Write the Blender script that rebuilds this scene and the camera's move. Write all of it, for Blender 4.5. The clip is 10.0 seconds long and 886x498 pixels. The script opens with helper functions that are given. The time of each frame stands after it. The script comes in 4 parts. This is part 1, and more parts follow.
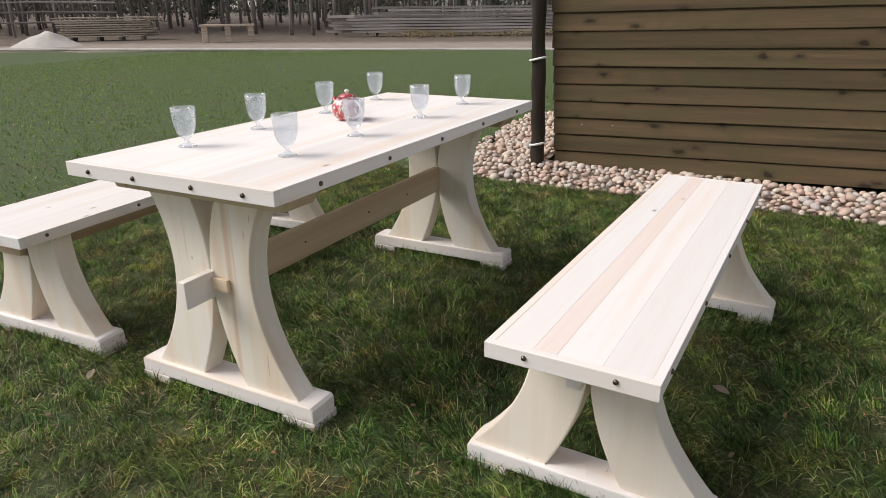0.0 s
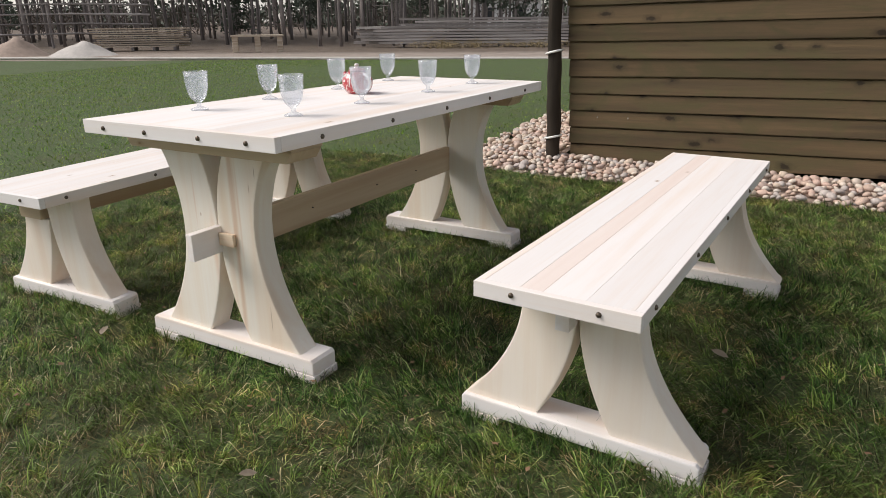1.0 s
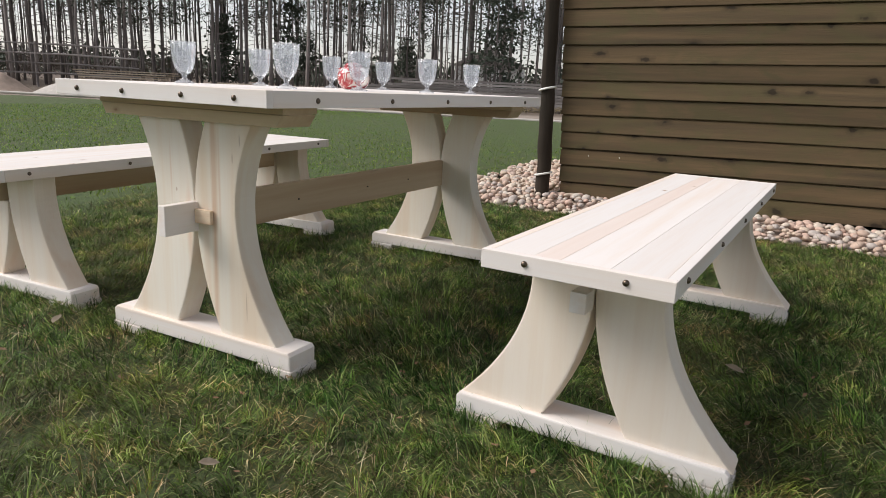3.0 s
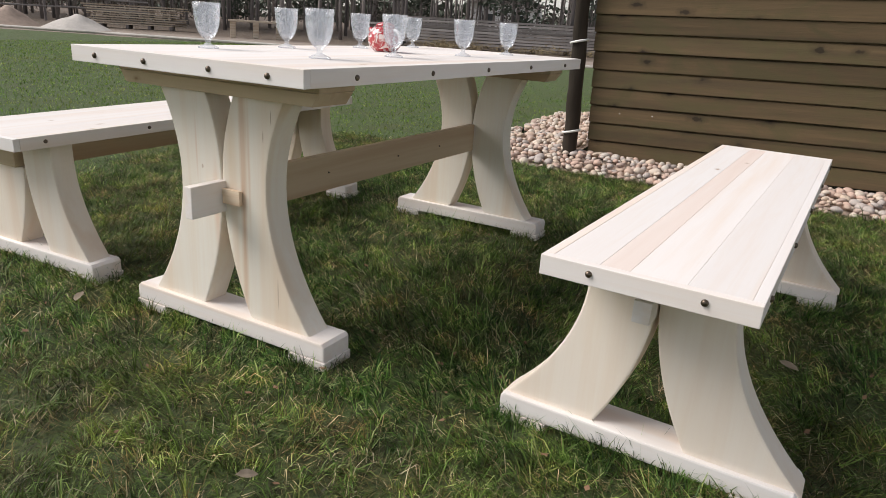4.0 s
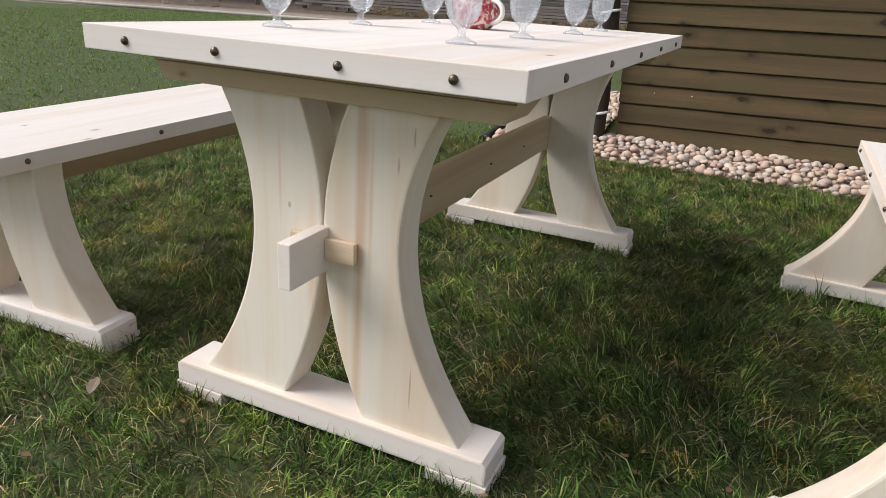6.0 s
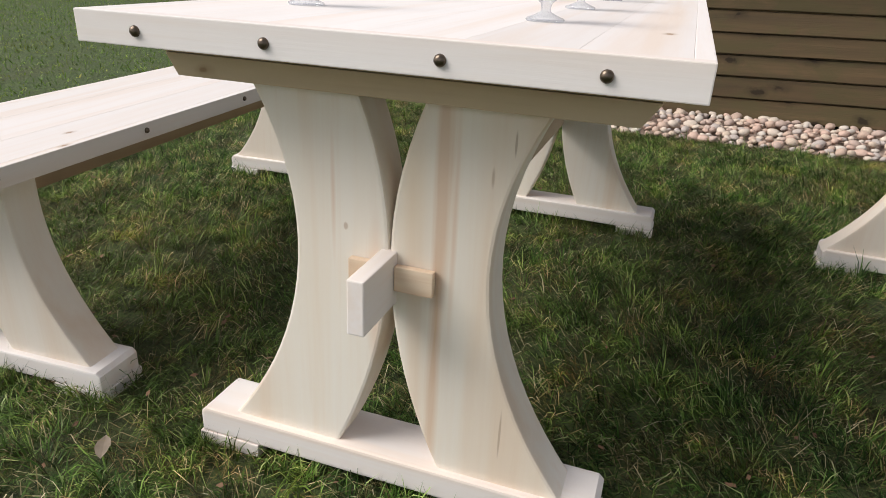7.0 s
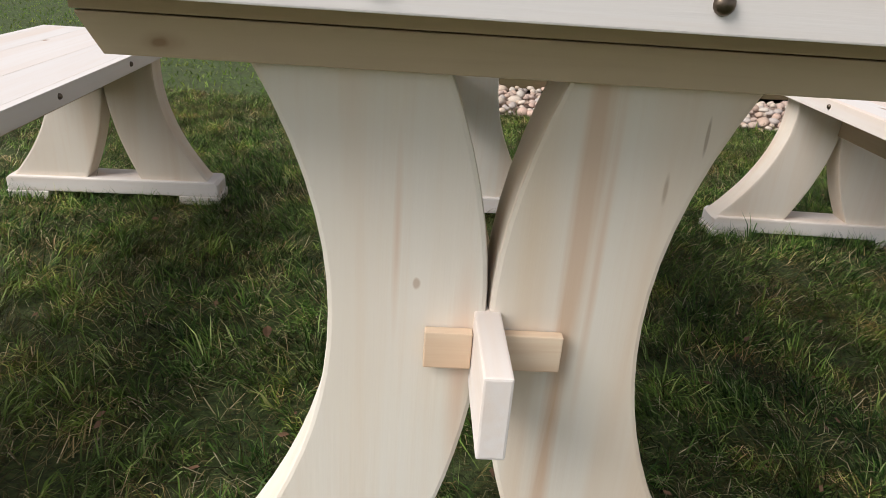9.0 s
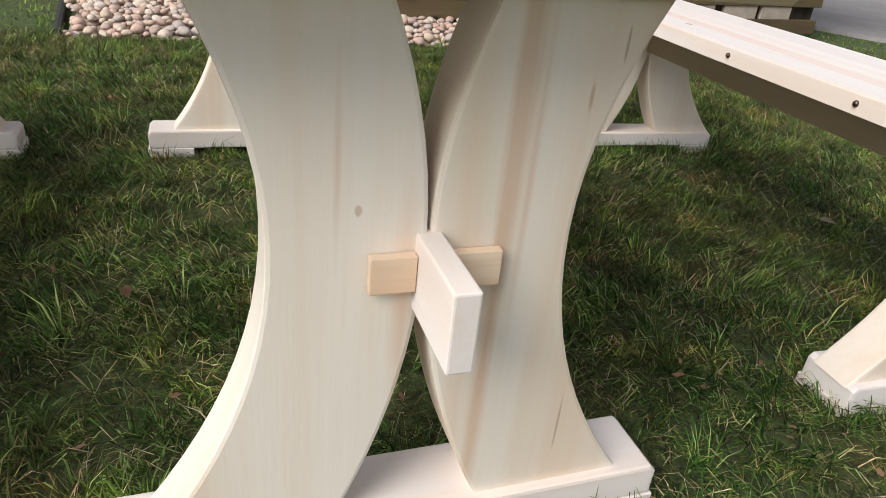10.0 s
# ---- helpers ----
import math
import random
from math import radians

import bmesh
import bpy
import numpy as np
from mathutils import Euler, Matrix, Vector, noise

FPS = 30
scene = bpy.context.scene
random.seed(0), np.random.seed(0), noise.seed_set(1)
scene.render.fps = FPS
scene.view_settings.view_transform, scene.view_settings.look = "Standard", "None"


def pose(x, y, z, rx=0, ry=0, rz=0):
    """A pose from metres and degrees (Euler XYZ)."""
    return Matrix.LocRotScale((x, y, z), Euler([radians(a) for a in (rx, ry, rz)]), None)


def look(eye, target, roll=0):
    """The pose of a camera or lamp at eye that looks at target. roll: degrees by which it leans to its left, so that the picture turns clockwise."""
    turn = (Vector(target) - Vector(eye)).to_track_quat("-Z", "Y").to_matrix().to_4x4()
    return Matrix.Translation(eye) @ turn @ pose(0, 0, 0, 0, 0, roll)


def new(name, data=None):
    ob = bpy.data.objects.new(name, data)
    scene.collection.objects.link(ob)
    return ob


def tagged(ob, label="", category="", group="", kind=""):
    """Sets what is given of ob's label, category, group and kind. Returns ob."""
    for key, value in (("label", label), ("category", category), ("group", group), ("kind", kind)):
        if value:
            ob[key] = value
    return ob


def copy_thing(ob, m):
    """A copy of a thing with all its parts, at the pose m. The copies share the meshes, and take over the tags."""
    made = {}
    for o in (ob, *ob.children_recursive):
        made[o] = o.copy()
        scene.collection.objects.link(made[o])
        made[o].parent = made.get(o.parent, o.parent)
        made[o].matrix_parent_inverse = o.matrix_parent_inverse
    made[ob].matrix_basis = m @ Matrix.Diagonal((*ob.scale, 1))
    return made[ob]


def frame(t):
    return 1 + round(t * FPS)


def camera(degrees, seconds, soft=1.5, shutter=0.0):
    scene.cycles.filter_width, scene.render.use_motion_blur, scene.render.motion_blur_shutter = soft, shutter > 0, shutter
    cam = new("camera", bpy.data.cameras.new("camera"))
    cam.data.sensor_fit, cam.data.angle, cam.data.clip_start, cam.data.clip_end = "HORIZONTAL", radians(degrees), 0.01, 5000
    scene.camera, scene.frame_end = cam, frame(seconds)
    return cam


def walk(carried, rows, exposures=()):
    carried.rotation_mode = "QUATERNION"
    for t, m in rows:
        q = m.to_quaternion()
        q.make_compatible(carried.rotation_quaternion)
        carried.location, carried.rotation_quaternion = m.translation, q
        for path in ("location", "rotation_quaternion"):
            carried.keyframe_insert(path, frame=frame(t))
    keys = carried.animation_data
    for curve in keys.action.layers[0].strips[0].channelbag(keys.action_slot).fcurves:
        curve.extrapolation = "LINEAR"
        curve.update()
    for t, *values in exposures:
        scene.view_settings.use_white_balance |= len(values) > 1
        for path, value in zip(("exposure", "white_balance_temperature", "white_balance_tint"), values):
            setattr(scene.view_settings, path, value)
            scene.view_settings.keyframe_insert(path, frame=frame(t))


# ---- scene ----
cam = camera(66.6, 10.0, soft=0.75)
PATH = [
    (0, (1.482, -1.2, 1.179), (0.605, 0.463, 0.496), -0.6),
    (0.5, (1.613, -1.26, 1.122), (0.616, 0.311, 0.39), -1.3),
    (1, (1.595, -1.247, 1.036), (0.646, 0.392, 0.391), -0.6),
    (1.5, (1.557, -1.223, 0.906), (0.712, 0.493, 0.322), 2.0),
    (2, (1.549, -1.21, 0.825), (0.69, 0.53, 0.339), 2.3),
    (2.5, (1.519, -1.201, 0.765), (0.61, 0.532, 0.349), 2.2),
    (4, (1.346, -1.107, 0.866), (0.438, 0.559, 0.234), 3.6),
    (4.5, (1.179, -1.027, 0.879), (0.159, 0.57, 0.24), 2.1),
    (5, (1.022, -0.944, 0.867), (-0.096, 0.58, 0.213), 2.1),
    (5.5, (0.818, -0.902, 0.845), (-0.102, 0.745, 0.182), 3.5),
    (7, (0.359, -0.706, 0.84), (-0.219, 1.037, 0.047), 2.8),
    (7.5, (0.204, -0.713, 0.858), (-0.283, 1.045, 0.037), 2.7),
    (8, (0.093, -0.641, 0.84), (-0.411, 1.143, 0.088), 1.0),
    (8.5, (0.008, -0.54, 0.796), (-0.387, 1.244, -0.016), 0.5),
    (9, (-0.076, -0.443, 0.755), (0.016, 1.389, -0.043), 4.0),
    (9.5, (-0.133, -0.404, 0.732), (0.219, 1.358, -0.146), 4.7),
    (10, (-0.191, -0.42, 0.731), (0.434, 1.237, -0.198), 5.9),
]
walk(cam, [(t, look(eye, target, roll)) for t, eye, target, roll in PATH])

# ---- light: a bright, lightly veiled sky with a soft sun from the table's left ----
SUN_FROM = Vector((-0.58, -0.29, 0.64)).normalized()
world = bpy.data.worlds.new("sky")
scene.world = world
world.use_nodes = True
wn = world.node_tree.nodes
sky = wn.new("ShaderNodeTexSky")
sky.sky_type, sky.sun_disc = "NISHITA", False
sky.sun_elevation = math.asin(SUN_FROM.z)
sky.sun_rotation = math.atan2(SUN_FROM.x, SUN_FROM.y)
sky.air_density, sky.dust_density, sky.ozone_density = 1.0, 0.9, 1.0
pale = wn.new("ShaderNodeHueSaturation")
pale.inputs["Saturation"].default_value = 0.36
world.node_tree.links.new(sky.outputs[0], pale.inputs["Color"])
veil = wn.new("ShaderNodeMix")
veil.data_type, veil.blend_type = "RGBA", "MULTIPLY"
veil.inputs[0].default_value, veil.inputs[7].default_value = 1.0, (1.015, 0.985, 0.985, 1)
world.node_tree.links.new(pale.outputs[0], veil.inputs[6])
world.node_tree.links.new(veil.outputs[2], wn["Background"].inputs["Color"])
wn["Background"].inputs["Strength"].default_value = 0.108
sun = new("sun", bpy.data.lights.new("sun", "SUN"))
sun.data.energy, sun.data.angle, sun.data.color = 2.8, radians(40), (1.0, 0.975, 0.94)
sun.matrix_world = look(SUN_FROM * 50, (0, 0, 0))
scene.view_settings.exposure = 0.46

# ---- materials ----
def mat(name):
    m = bpy.data.materials.new(name)
    m.use_nodes = True
    nt = m.node_tree
    return m, nt, nt.nodes["Principled BSDF"]


def node(nt, kind, **values):
    n = nt.nodes.new(kind)
    for key, value in values.items():
        n.inputs[key].default_value = value
    return n


def ramp(nt, source, stops, mode="LINEAR"):
    r = nt.nodes.new("ShaderNodeValToRGB")
    r.color_ramp.interpolation = mode
    els = r.color_ramp.elements
    while len(els) < len(stops):
        els.new(0.5)
    for e, (pos, col) in zip(els, stops):
        e.position, e.color = pos, (*col, 1) if len(col) == 3 else col
    nt.links.new(source, r.inputs[0])
    return r.outputs[0]


def mixc(nt, fac, a, b, blend="MIX"):
    m = nt.nodes.new("ShaderNodeMix")
    m.data_type, m.blend_type = "RGBA", blend
    for sock, val in ((m.inputs[0], fac), (m.inputs[6], a), (m.inputs[7], b)):
        if isinstance(val, bpy.types.NodeSocket):
            nt.links.new(val, sock)
        else:
            sock.default_value = val if not isinstance(val, tuple) else (*val, 1)
    return m.outputs[2]


def maths(nt, op, a, b=0.0):
    m = nt.nodes.new("ShaderNodeMath")
    m.operation = op
    for sock, val in zip(m.inputs, (a, b)):
        if isinstance(val, bpy.types.NodeSocket):
            nt.links.new(val, sock)
        else:
            sock.default_value = val
    return m.outputs[0]


def bump(nt, bsdf, height, strength, distance):
    b = node(nt, "ShaderNodeBump", Strength=strength, Distance=distance)
    nt.links.new(height, b.inputs["Height"])
    nt.links.new(b.outputs[0], bsdf.inputs["Normal"])


def coords(nt, scale=(1, 1, 1), jitter=0.0, kind="Object"):
    """Object coordinates, stretched, and shifted at random from piece to piece."""
    tc = nt.nodes.new("ShaderNodeTexCoord")
    mp = node(nt, "ShaderNodeMapping", Scale=scale)
    out = tc.outputs[kind]
    if jitter:
        info = nt.nodes.new("ShaderNodeObjectInfo")
        add = nt.nodes.new("ShaderNodeVectorMath")
        nt.links.new(out, add.inputs[0])
        nt.links.new(maths(nt, "MULTIPLY", info.outputs["Random"], jitter), add.inputs[1])
        out = add.outputs[0]
    nt.links.new(out, mp.inputs[0])
    return mp.outputs[0]


def tex(nt, vec, scale, detail=4.0, rough=0.55, distortion=0.0):
    n = node(nt, "ShaderNodeTexNoise", Scale=scale, Detail=detail, Roughness=rough, Distortion=distortion)
    nt.links.new(vec, n.inputs["Vector"])
    return n.outputs["Fac"]


def timber(name, axis, pale_col, mid_col, dark_col, knot_col, rough, knots=1.8, streak=1.0, spread=0.06, fuzz=0.14, flat=None, stains=(), knot=0.0075, mottle=None):
    """Sawn wood whose grain runs along an axis: growth lines, wider streaks, knots and saw fuzz."""
    m, nt, bsdf = mat(name)
    along = [1.0, 1.0, 1.0]
    along["xyz".index(axis)] = 0.045
    v = coords(nt, tuple(along), 7.3)
    fine = tex(nt, v, 210, 3, 0.6)
    lines = tex(nt, v, 62, 4, 0.6, 0.4)
    wide = tex(nt, v, 13, 3, 0.5, 0.3)
    c = ramp(nt, wide, ((0.34, pale_col), (0.52, mid_col), (0.70, dark_col)))
    c = mixc(nt, maths(nt, "MULTIPLY", ramp(nt, lines, ((0.48, (0, 0, 0)), (0.66, (1, 1, 1)))), 0.24 * streak), c, dark_col)
    c = mixc(nt, maths(nt, "MULTIPLY", fine, 0.22), c, tuple(min(1.0, x * 1.12) for x in pale_col))
    if mottle:
        blot = tex(nt, coords(nt, (0.5, 1, 1.2), 17.0), 5.5, 4, 0.65, 0.8)
        c = mixc(nt, ramp(nt, blot, ((0.46, (0, 0, 0)), (0.62, (0.75, 0.75, 0.75)))), c, mottle)
    # knots lie in the plane of the board's broad face
    flat = flat or {"x": "y", "y": "z", "z": "y"}[axis]
    kv = [1.0, 1.0, 1.0]
    kv["xyz".index(axis)] = 0.5
    sep = nt.nodes.new("ShaderNodeSeparateXYZ")
    nt.links.new(coords(nt, tuple(kv), 31.0), sep.inputs[0])
    pair = nt.nodes.new("ShaderNodeCombineXYZ")
    for slot, i in enumerate(i for i in range(3) if i != "xyz".index(flat)):
        nt.links.new(sep.outputs[i], pair.inputs[slot])
    k = node(nt, "ShaderNodeTexVoronoi", Scale=knots)
    k.voronoi_dimensions = "2D"
    k.inputs["Randomness"].default_value = 1.0
    nt.links.new(pair.outputs[0], k.inputs["Vector"])
    warped = maths(nt, "ADD", k.outputs["Distance"], maths(nt, "MULTIPLY", maths(nt, "SUBTRACT", tex(nt, coords(nt, jitter=5.0), 22, 3), 0.5), 3.2 * knot))
    c = mixc(nt, ramp(nt, warped, ((0.5 * knot, (0.85, 0.85, 0.85)), (knot, (0.35, 0.35, 0.35)), (2.4 * knot, (0, 0, 0)))), c, knot_col)
    for cx, cz, rx, rz, col, soft in stains:
        at = nt.nodes.new("ShaderNodeTexCoord")
        shift = node(nt, "ShaderNodeMapping", Location=(-cx / rx, 0, -cz / rz), Scale=(1 / rx, 0, 1 / rz))
        nt.links.new(at.outputs["Object"], shift.inputs[0])
        far = nt.nodes.new("ShaderNodeVectorMath")
        far.operation = "LENGTH"
        nt.links.new(shift.outputs[0], far.inputs[0])
        edge = maths(nt, "ADD", far.outputs["Value"], maths(nt, "MULTIPLY", maths(nt, "SUBTRACT", lines, 0.5), 1.1))
        c = mixc(nt, ramp(nt, edge, ((1 - soft, (0.55, 0.55, 0.55)), (1.0, (0, 0, 0)))), c, col)
    info = nt.nodes.new("ShaderNodeObjectInfo")
    hsv = nt.nodes.new("ShaderNodeHueSaturation")
    nt.links.new(maths(nt, "ADD", 1.0 - spread, maths(nt, "MULTIPLY", info.outputs["Random"], 2 * spread)), hsv.inputs["Value"])
    nt.links.new(c, hsv.inputs["Color"])
    nt.links.new(hsv.outputs[0], bsdf.inputs["Base Color"])
    nt.links.new(maths(nt, "ADD", rough - 0.08, maths(nt, "MULTIPLY", wide, 0.16)), bsdf.inputs["Roughness"])
    bsdf.inputs["Specular IOR Level"].default_value = 0.18
    bump(nt, bsdf, maths(nt, "ADD", maths(nt, "MULTIPLY", lines, 0.6), fine), fuzz, 0.0015)
    return m


PINE = dict(pale_col=(0.79, 0.73, 0.645), mid_col=(0.775, 0.69, 0.585), dark_col=(0.735, 0.595, 0.46), knot_col=(0.33, 0.20, 0.11), rough=0.62)
TOP = dict(pale_col=(0.77, 0.72, 0.69), mid_col=(0.755, 0.69, 0.65), dark_col=(0.72, 0.60, 0.51), knot_col=(0.33, 0.20, 0.11), rough=0.62)
pine_x = timber("raw_pine_x", "x", **TOP)
pine_y = timber("raw_pine_y", "y", **TOP)
pine_z = timber("raw_pine_z", "z", **PINE)
HEART = (0.60, 0.36, 0.20)
pine_leg = timber("streaked_pine_z", "z", **PINE, stains=((0.078, 0.56, 0.017, 0.34, HEART, 0.6), (0.076, 0.2, 0.013, 0.28, HEART, 0.7), (0.035, 0.53, 0.03, 0.2, (0.72, 0.57, 0.40), 0.9), (0.098, 0.50, 0.006, 0.22, (0.66, 0.46, 0.32), 0.8),
                                                          (0.175, 0.625, 0.0022, 0.022, (0.28, 0.18, 0.11), 0.4), (0.189, 0.165, 0.0025, 0.055, (0.36, 0.24, 0.15), 0.4), (0.148, 0.575, 0.003, 0.02, (0.4, 0.28, 0.18), 0.5)))
pine_leg_b = timber("streaked_pine_z", "z", **PINE, stains=((-0.022, 0.36, 0.016, 0.16, (0.68, 0.44, 0.30), 0.85), (-0.09, 0.52, 0.005, 0.12, (0.68, 0.48, 0.34), 0.85), (-0.07, 0.47, 0.004, 0.006, (0.42, 0.27, 0.16), 0.5)))
pine_bench = timber("warm_pine_z", "z", (0.785, 0.70, 0.61), (0.77, 0.665, 0.56), (0.725, 0.58, 0.455), (0.33, 0.20, 0.11), 0.62)
pine_pink = timber("heartwood_pine_y", "y", (0.755, 0.67, 0.615), (0.735, 0.63, 0.57), (0.70, 0.57, 0.50), (0.33, 0.20, 0.11), 0.62)
pine_key = timber("resin_pine_x", "x", (0.80, 0.65, 0.49), (0.74, 0.55, 0.39), (0.62, 0.40, 0.25), (0.3, 0.18, 0.1), 0.6, streak=1.7)
# darker tan copy of the pine: shade under top and seats put into colour
SHADED_TAN = dict(pale_col=(0.53, 0.415, 0.285), mid_col=(0.48, 0.365, 0.245), dark_col=(0.40, 0.28, 0.18), knot_col=(0.28, 0.17, 0.1), rough=0.65)
shaded_x = timber("shaded_pine_x", "x", **SHADED_TAN)
shaded_y = timber("shaded_pine_y", "y", **SHADED_TAN, flat="x")
SHED = dict(pale_col=(0.150, 0.100, 0.053), mid_col=(0.110, 0.075, 0.041), dark_col=(0.066, 0.048, 0.03), knot_col=(0.022, 0.016, 0.011), rough=0.72, knots=4.6, spread=0.2, fuzz=0.8, knot=0.07, mottle=(0.098, 0.080, 0.038))
shed_board = timber("stained_siding", "x", **SHED)
shed_post = timber("weathered_post", "z", (0.055, 0.040, 0.028), (0.036, 0.027, 0.020), (0.02, 0.016, 0.012), (0.02, 0.015, 0.01), 0.85, fuzz=0.8)
grey_board = timber("grey_weathered_board", "x", (0.36, 0.33, 0.31), (0.27, 0.24, 0.22), (0.16, 0.14, 0.13), (0.08, 0.06, 0.05), 0.85, spread=0.3)
fresh_board = timber("fresh_sawn_board", "x", (0.50, 0.42, 0.33), (0.42, 0.34, 0.26), (0.28, 0.21, 0.15), (0.12, 0.08, 0.05), 0.8, spread=0.25)


def plain(name, col, rough, metal=0.0, var=0.15, scale=40.0, relief=0.15, depth=0.002):
    m, nt, bsdf = mat(name)
    n = tex(nt, coords(nt, jitter=3.0), scale, 5, 0.6)
    big = tex(nt, coords(nt, jitter=3.0), scale * 0.13, 3, 0.5)
    f = maths(nt, "ADD", maths(nt, "MULTIPLY", n, 0.5), maths(nt, "MULTIPLY", big, 0.5))
    nt.links.new(ramp(nt, f, ((0.3, tuple(x * (1 - var) for x in col)), (0.7, tuple(min(1.0, x * (1 + var)) for x in col)))), bsdf.inputs["Base Color"])
    bsdf.inputs["Roughness"].default_value, bsdf.inputs["Metallic"].default_value = rough, metal
    bump(nt, bsdf, n, relief, depth)
    return m


bronze = plain("aged_bronze", (0.13, 0.10, 0.075), 0.34, 0.9, 0.35, 300, 0.2, 0.0005)
white_band = plain("white_plastic", (0.72, 0.70, 0.66), 0.5)
sand_pale = plain("pale_sand", (0.46, 0.42, 0.38), 0.95, 0, 0.2, 6, 0.6, 0.03)
sand_brown = plain("brown_sand", (0.33, 0.25, 0.20), 0.95, 0, 0.25, 6, 0.6, 0.03)
bark = timber("pine_bark", "z", (0.27, 0.235, 0.215), (0.18, 0.155, 0.145), (0.095, 0.085, 0.08), (0.03, 0.025, 0.02), 0.95, spread=0.35, fuzz=0.8)
needles = plain("pine_needles", (0.055, 0.068, 0.045), 0.8, 0, 0.4, 3)
brush = plain("bare_brush", (0.085, 0.065, 0.052), 0.95, 0, 0.4, 3)
dry_weed = plain("dry_weeds", (0.25, 0.19, 0.10), 0.95, 0, 0.4, 8)
blue_paint = plain("faded_blue_paint", (0.055, 0.10, 0.20), 0.5, 0, 0.3, 8)
orange_paint = plain("faded_orange_paint", (0.45, 0.25, 0.09), 0.55, 0, 0.3, 8)
white_paint = plain("white_car_paint", (0.7, 0.7, 0.7), 0.25, 0, 0.04, 8)
rubber = plain("black_rubber", (0.025, 0.025, 0.025), 0.8)
dark_glass = plain("dark_car_glass", (0.03, 0.035, 0.04), 0.08, 0, 0.1)
edging_black = plain("black_edging", (0.02, 0.02, 0.02), 0.6)
dead_leaf = plain("dead_leaf", (0.36, 0.29, 0.22), 0.8, 0, 0.3, 60)
red_leaf = plain("brown_leaf", (0.20, 0.11, 0.06), 0.8, 0, 0.3, 60)
grit = plain("grey_grit", (0.23, 0.215, 0.21), 0.95, 0, 0.2, 14, 0.5, 0.01)
brick_pale = plain("pale_block", (0.40, 0.33, 0.27), 0.9, 0, 0.3, 12)
straw_bits = plain("dry_straw", (0.36, 0.30, 0.18), 0.85, 0, 0.3, 30)


def stone_material():
    m, nt, bsdf = mat("river_stones")
    info = nt.nodes.new("ShaderNodeObjectInfo")
    geo = nt.nodes.new("ShaderNodeNewGeometry")
    pick = maths(nt, "FRACT", maths(nt, "ADD", info.outputs["Random"], geo.outputs["Random Per Island"]))
    c = ramp(nt, pick, ((0.0, (0.48, 0.36, 0.29)), (0.18, (0.54, 0.44, 0.35)), (0.34, (0.44, 0.34, 0.29)), (0.5, (0.58, 0.50, 0.42)),
                        (0.64, (0.43, 0.38, 0.35)), (0.78, (0.54, 0.39, 0.32)), (0.9, (0.55, 0.50, 0.44)), (1.0, (0.24, 0.21, 0.19))), "CONSTANT")
    n = tex(nt, coords(nt, jitter=9.0), 45, 6, 0.65)
    c = mixc(nt, 0.55, c, ramp(nt, n, ((0.3, (0.62, 0.57, 0.54)), (0.7, (1.35, 1.26, 1.2)))), "MULTIPLY")
    nt.links.new(c, bsdf.inputs["Base Color"])
    bsdf.inputs["Roughness"].default_value = 0.8
    bump(nt, bsdf, n, 0.3, 0.004)
    return m


stones_mat = stone_material()


def grass_material(name, stops, worn):
    m, nt, bsdf = mat(name)
    geo = nt.nodes.new("ShaderNodeNewGeometry")
    c = ramp(nt, geo.outputs["Random Per Island"], stops)
    patch = tex(nt, coords(nt), 0.9, 4, 0.6)
    c = mixc(nt, ramp(nt, patch, ((0.42, (0, 0, 0)), (0.68, (0.5, 0.5, 0.5)))), c, worn)
    dead = tex(nt, coords(nt, (1, 1, 0)), 5.5, 3, 0.6, 0.6)
    c = mixc(nt, ramp(nt, dead, ((0.52, (0, 0, 0)), (0.66, (0.6, 0.6, 0.6)))), c, mixc(nt, 1.0, c, (1.42, 1.0, 0.9), "MULTIPLY"))
    clump = tex(nt, coords(nt), 7.0, 4, 0.65)
    c = mixc(nt, 0.85, c, ramp(nt, clump, ((0.36, (0.42, 0.46, 0.38)), (0.5, (1.1, 1.1, 1.1)), (0.64, (2.1, 1.95, 1.6)))), "MULTIPLY")
    nt.links.new(c, bsdf.inputs["Base Color"])
    bsdf.inputs["Roughness"].default_value = 0.5
    bsdf.inputs["Specular IOR Level"].default_value = 0.22
    back = nt.nodes.new("ShaderNodeBsdfTranslucent")
    nt.links.new(c, back.inputs["Color"])
    both = nt.nodes.new("ShaderNodeMixShader")
    both.inputs[0].default_value = 0.24
    nt.links.new(bsdf.outputs[0], both.inputs[1])
    nt.links.new(back.outputs[0], both.inputs[2])
    nt.links.new(both.outputs[0], nt.nodes["Material Output"].inputs["Surface"])
    return m


blade_mat = grass_material("grass_blades", ((0.0, (0.010, 0.031, 0.006)), (0.35, (0.036, 0.092, 0.017)), (0.6, (0.085, 0.180, 0.034)), (0.82, (0.165, 0.280, 0.062)), (1.0, (0.40, 0.48, 0.20))), (0.155, 0.165, 0.04))
mat_mat = grass_material("matted_grass", ((0.0, (0.012, 0.013, 0.005)), (0.35, (0.040, 0.046, 0.013)), (0.6, (0.105, 0.105, 0.034)), (0.78, (0.21, 0.175, 0.075)), (0.9, (0.40, 0.34, 0.19)), (1.0, (0.68, 0.60, 0.42))), (0.14, 0.115, 0.055))
lawn_mat = grass_material("lawn_blades", ((0.0, (0.085, 0.165, 0.026)), (0.5, (0.122, 0.222, 0.036)), (0.85, (0.175, 0.27, 0.055)), (1.0, (0.26, 0.30, 0.10))), (0.17, 0.18, 0.048))


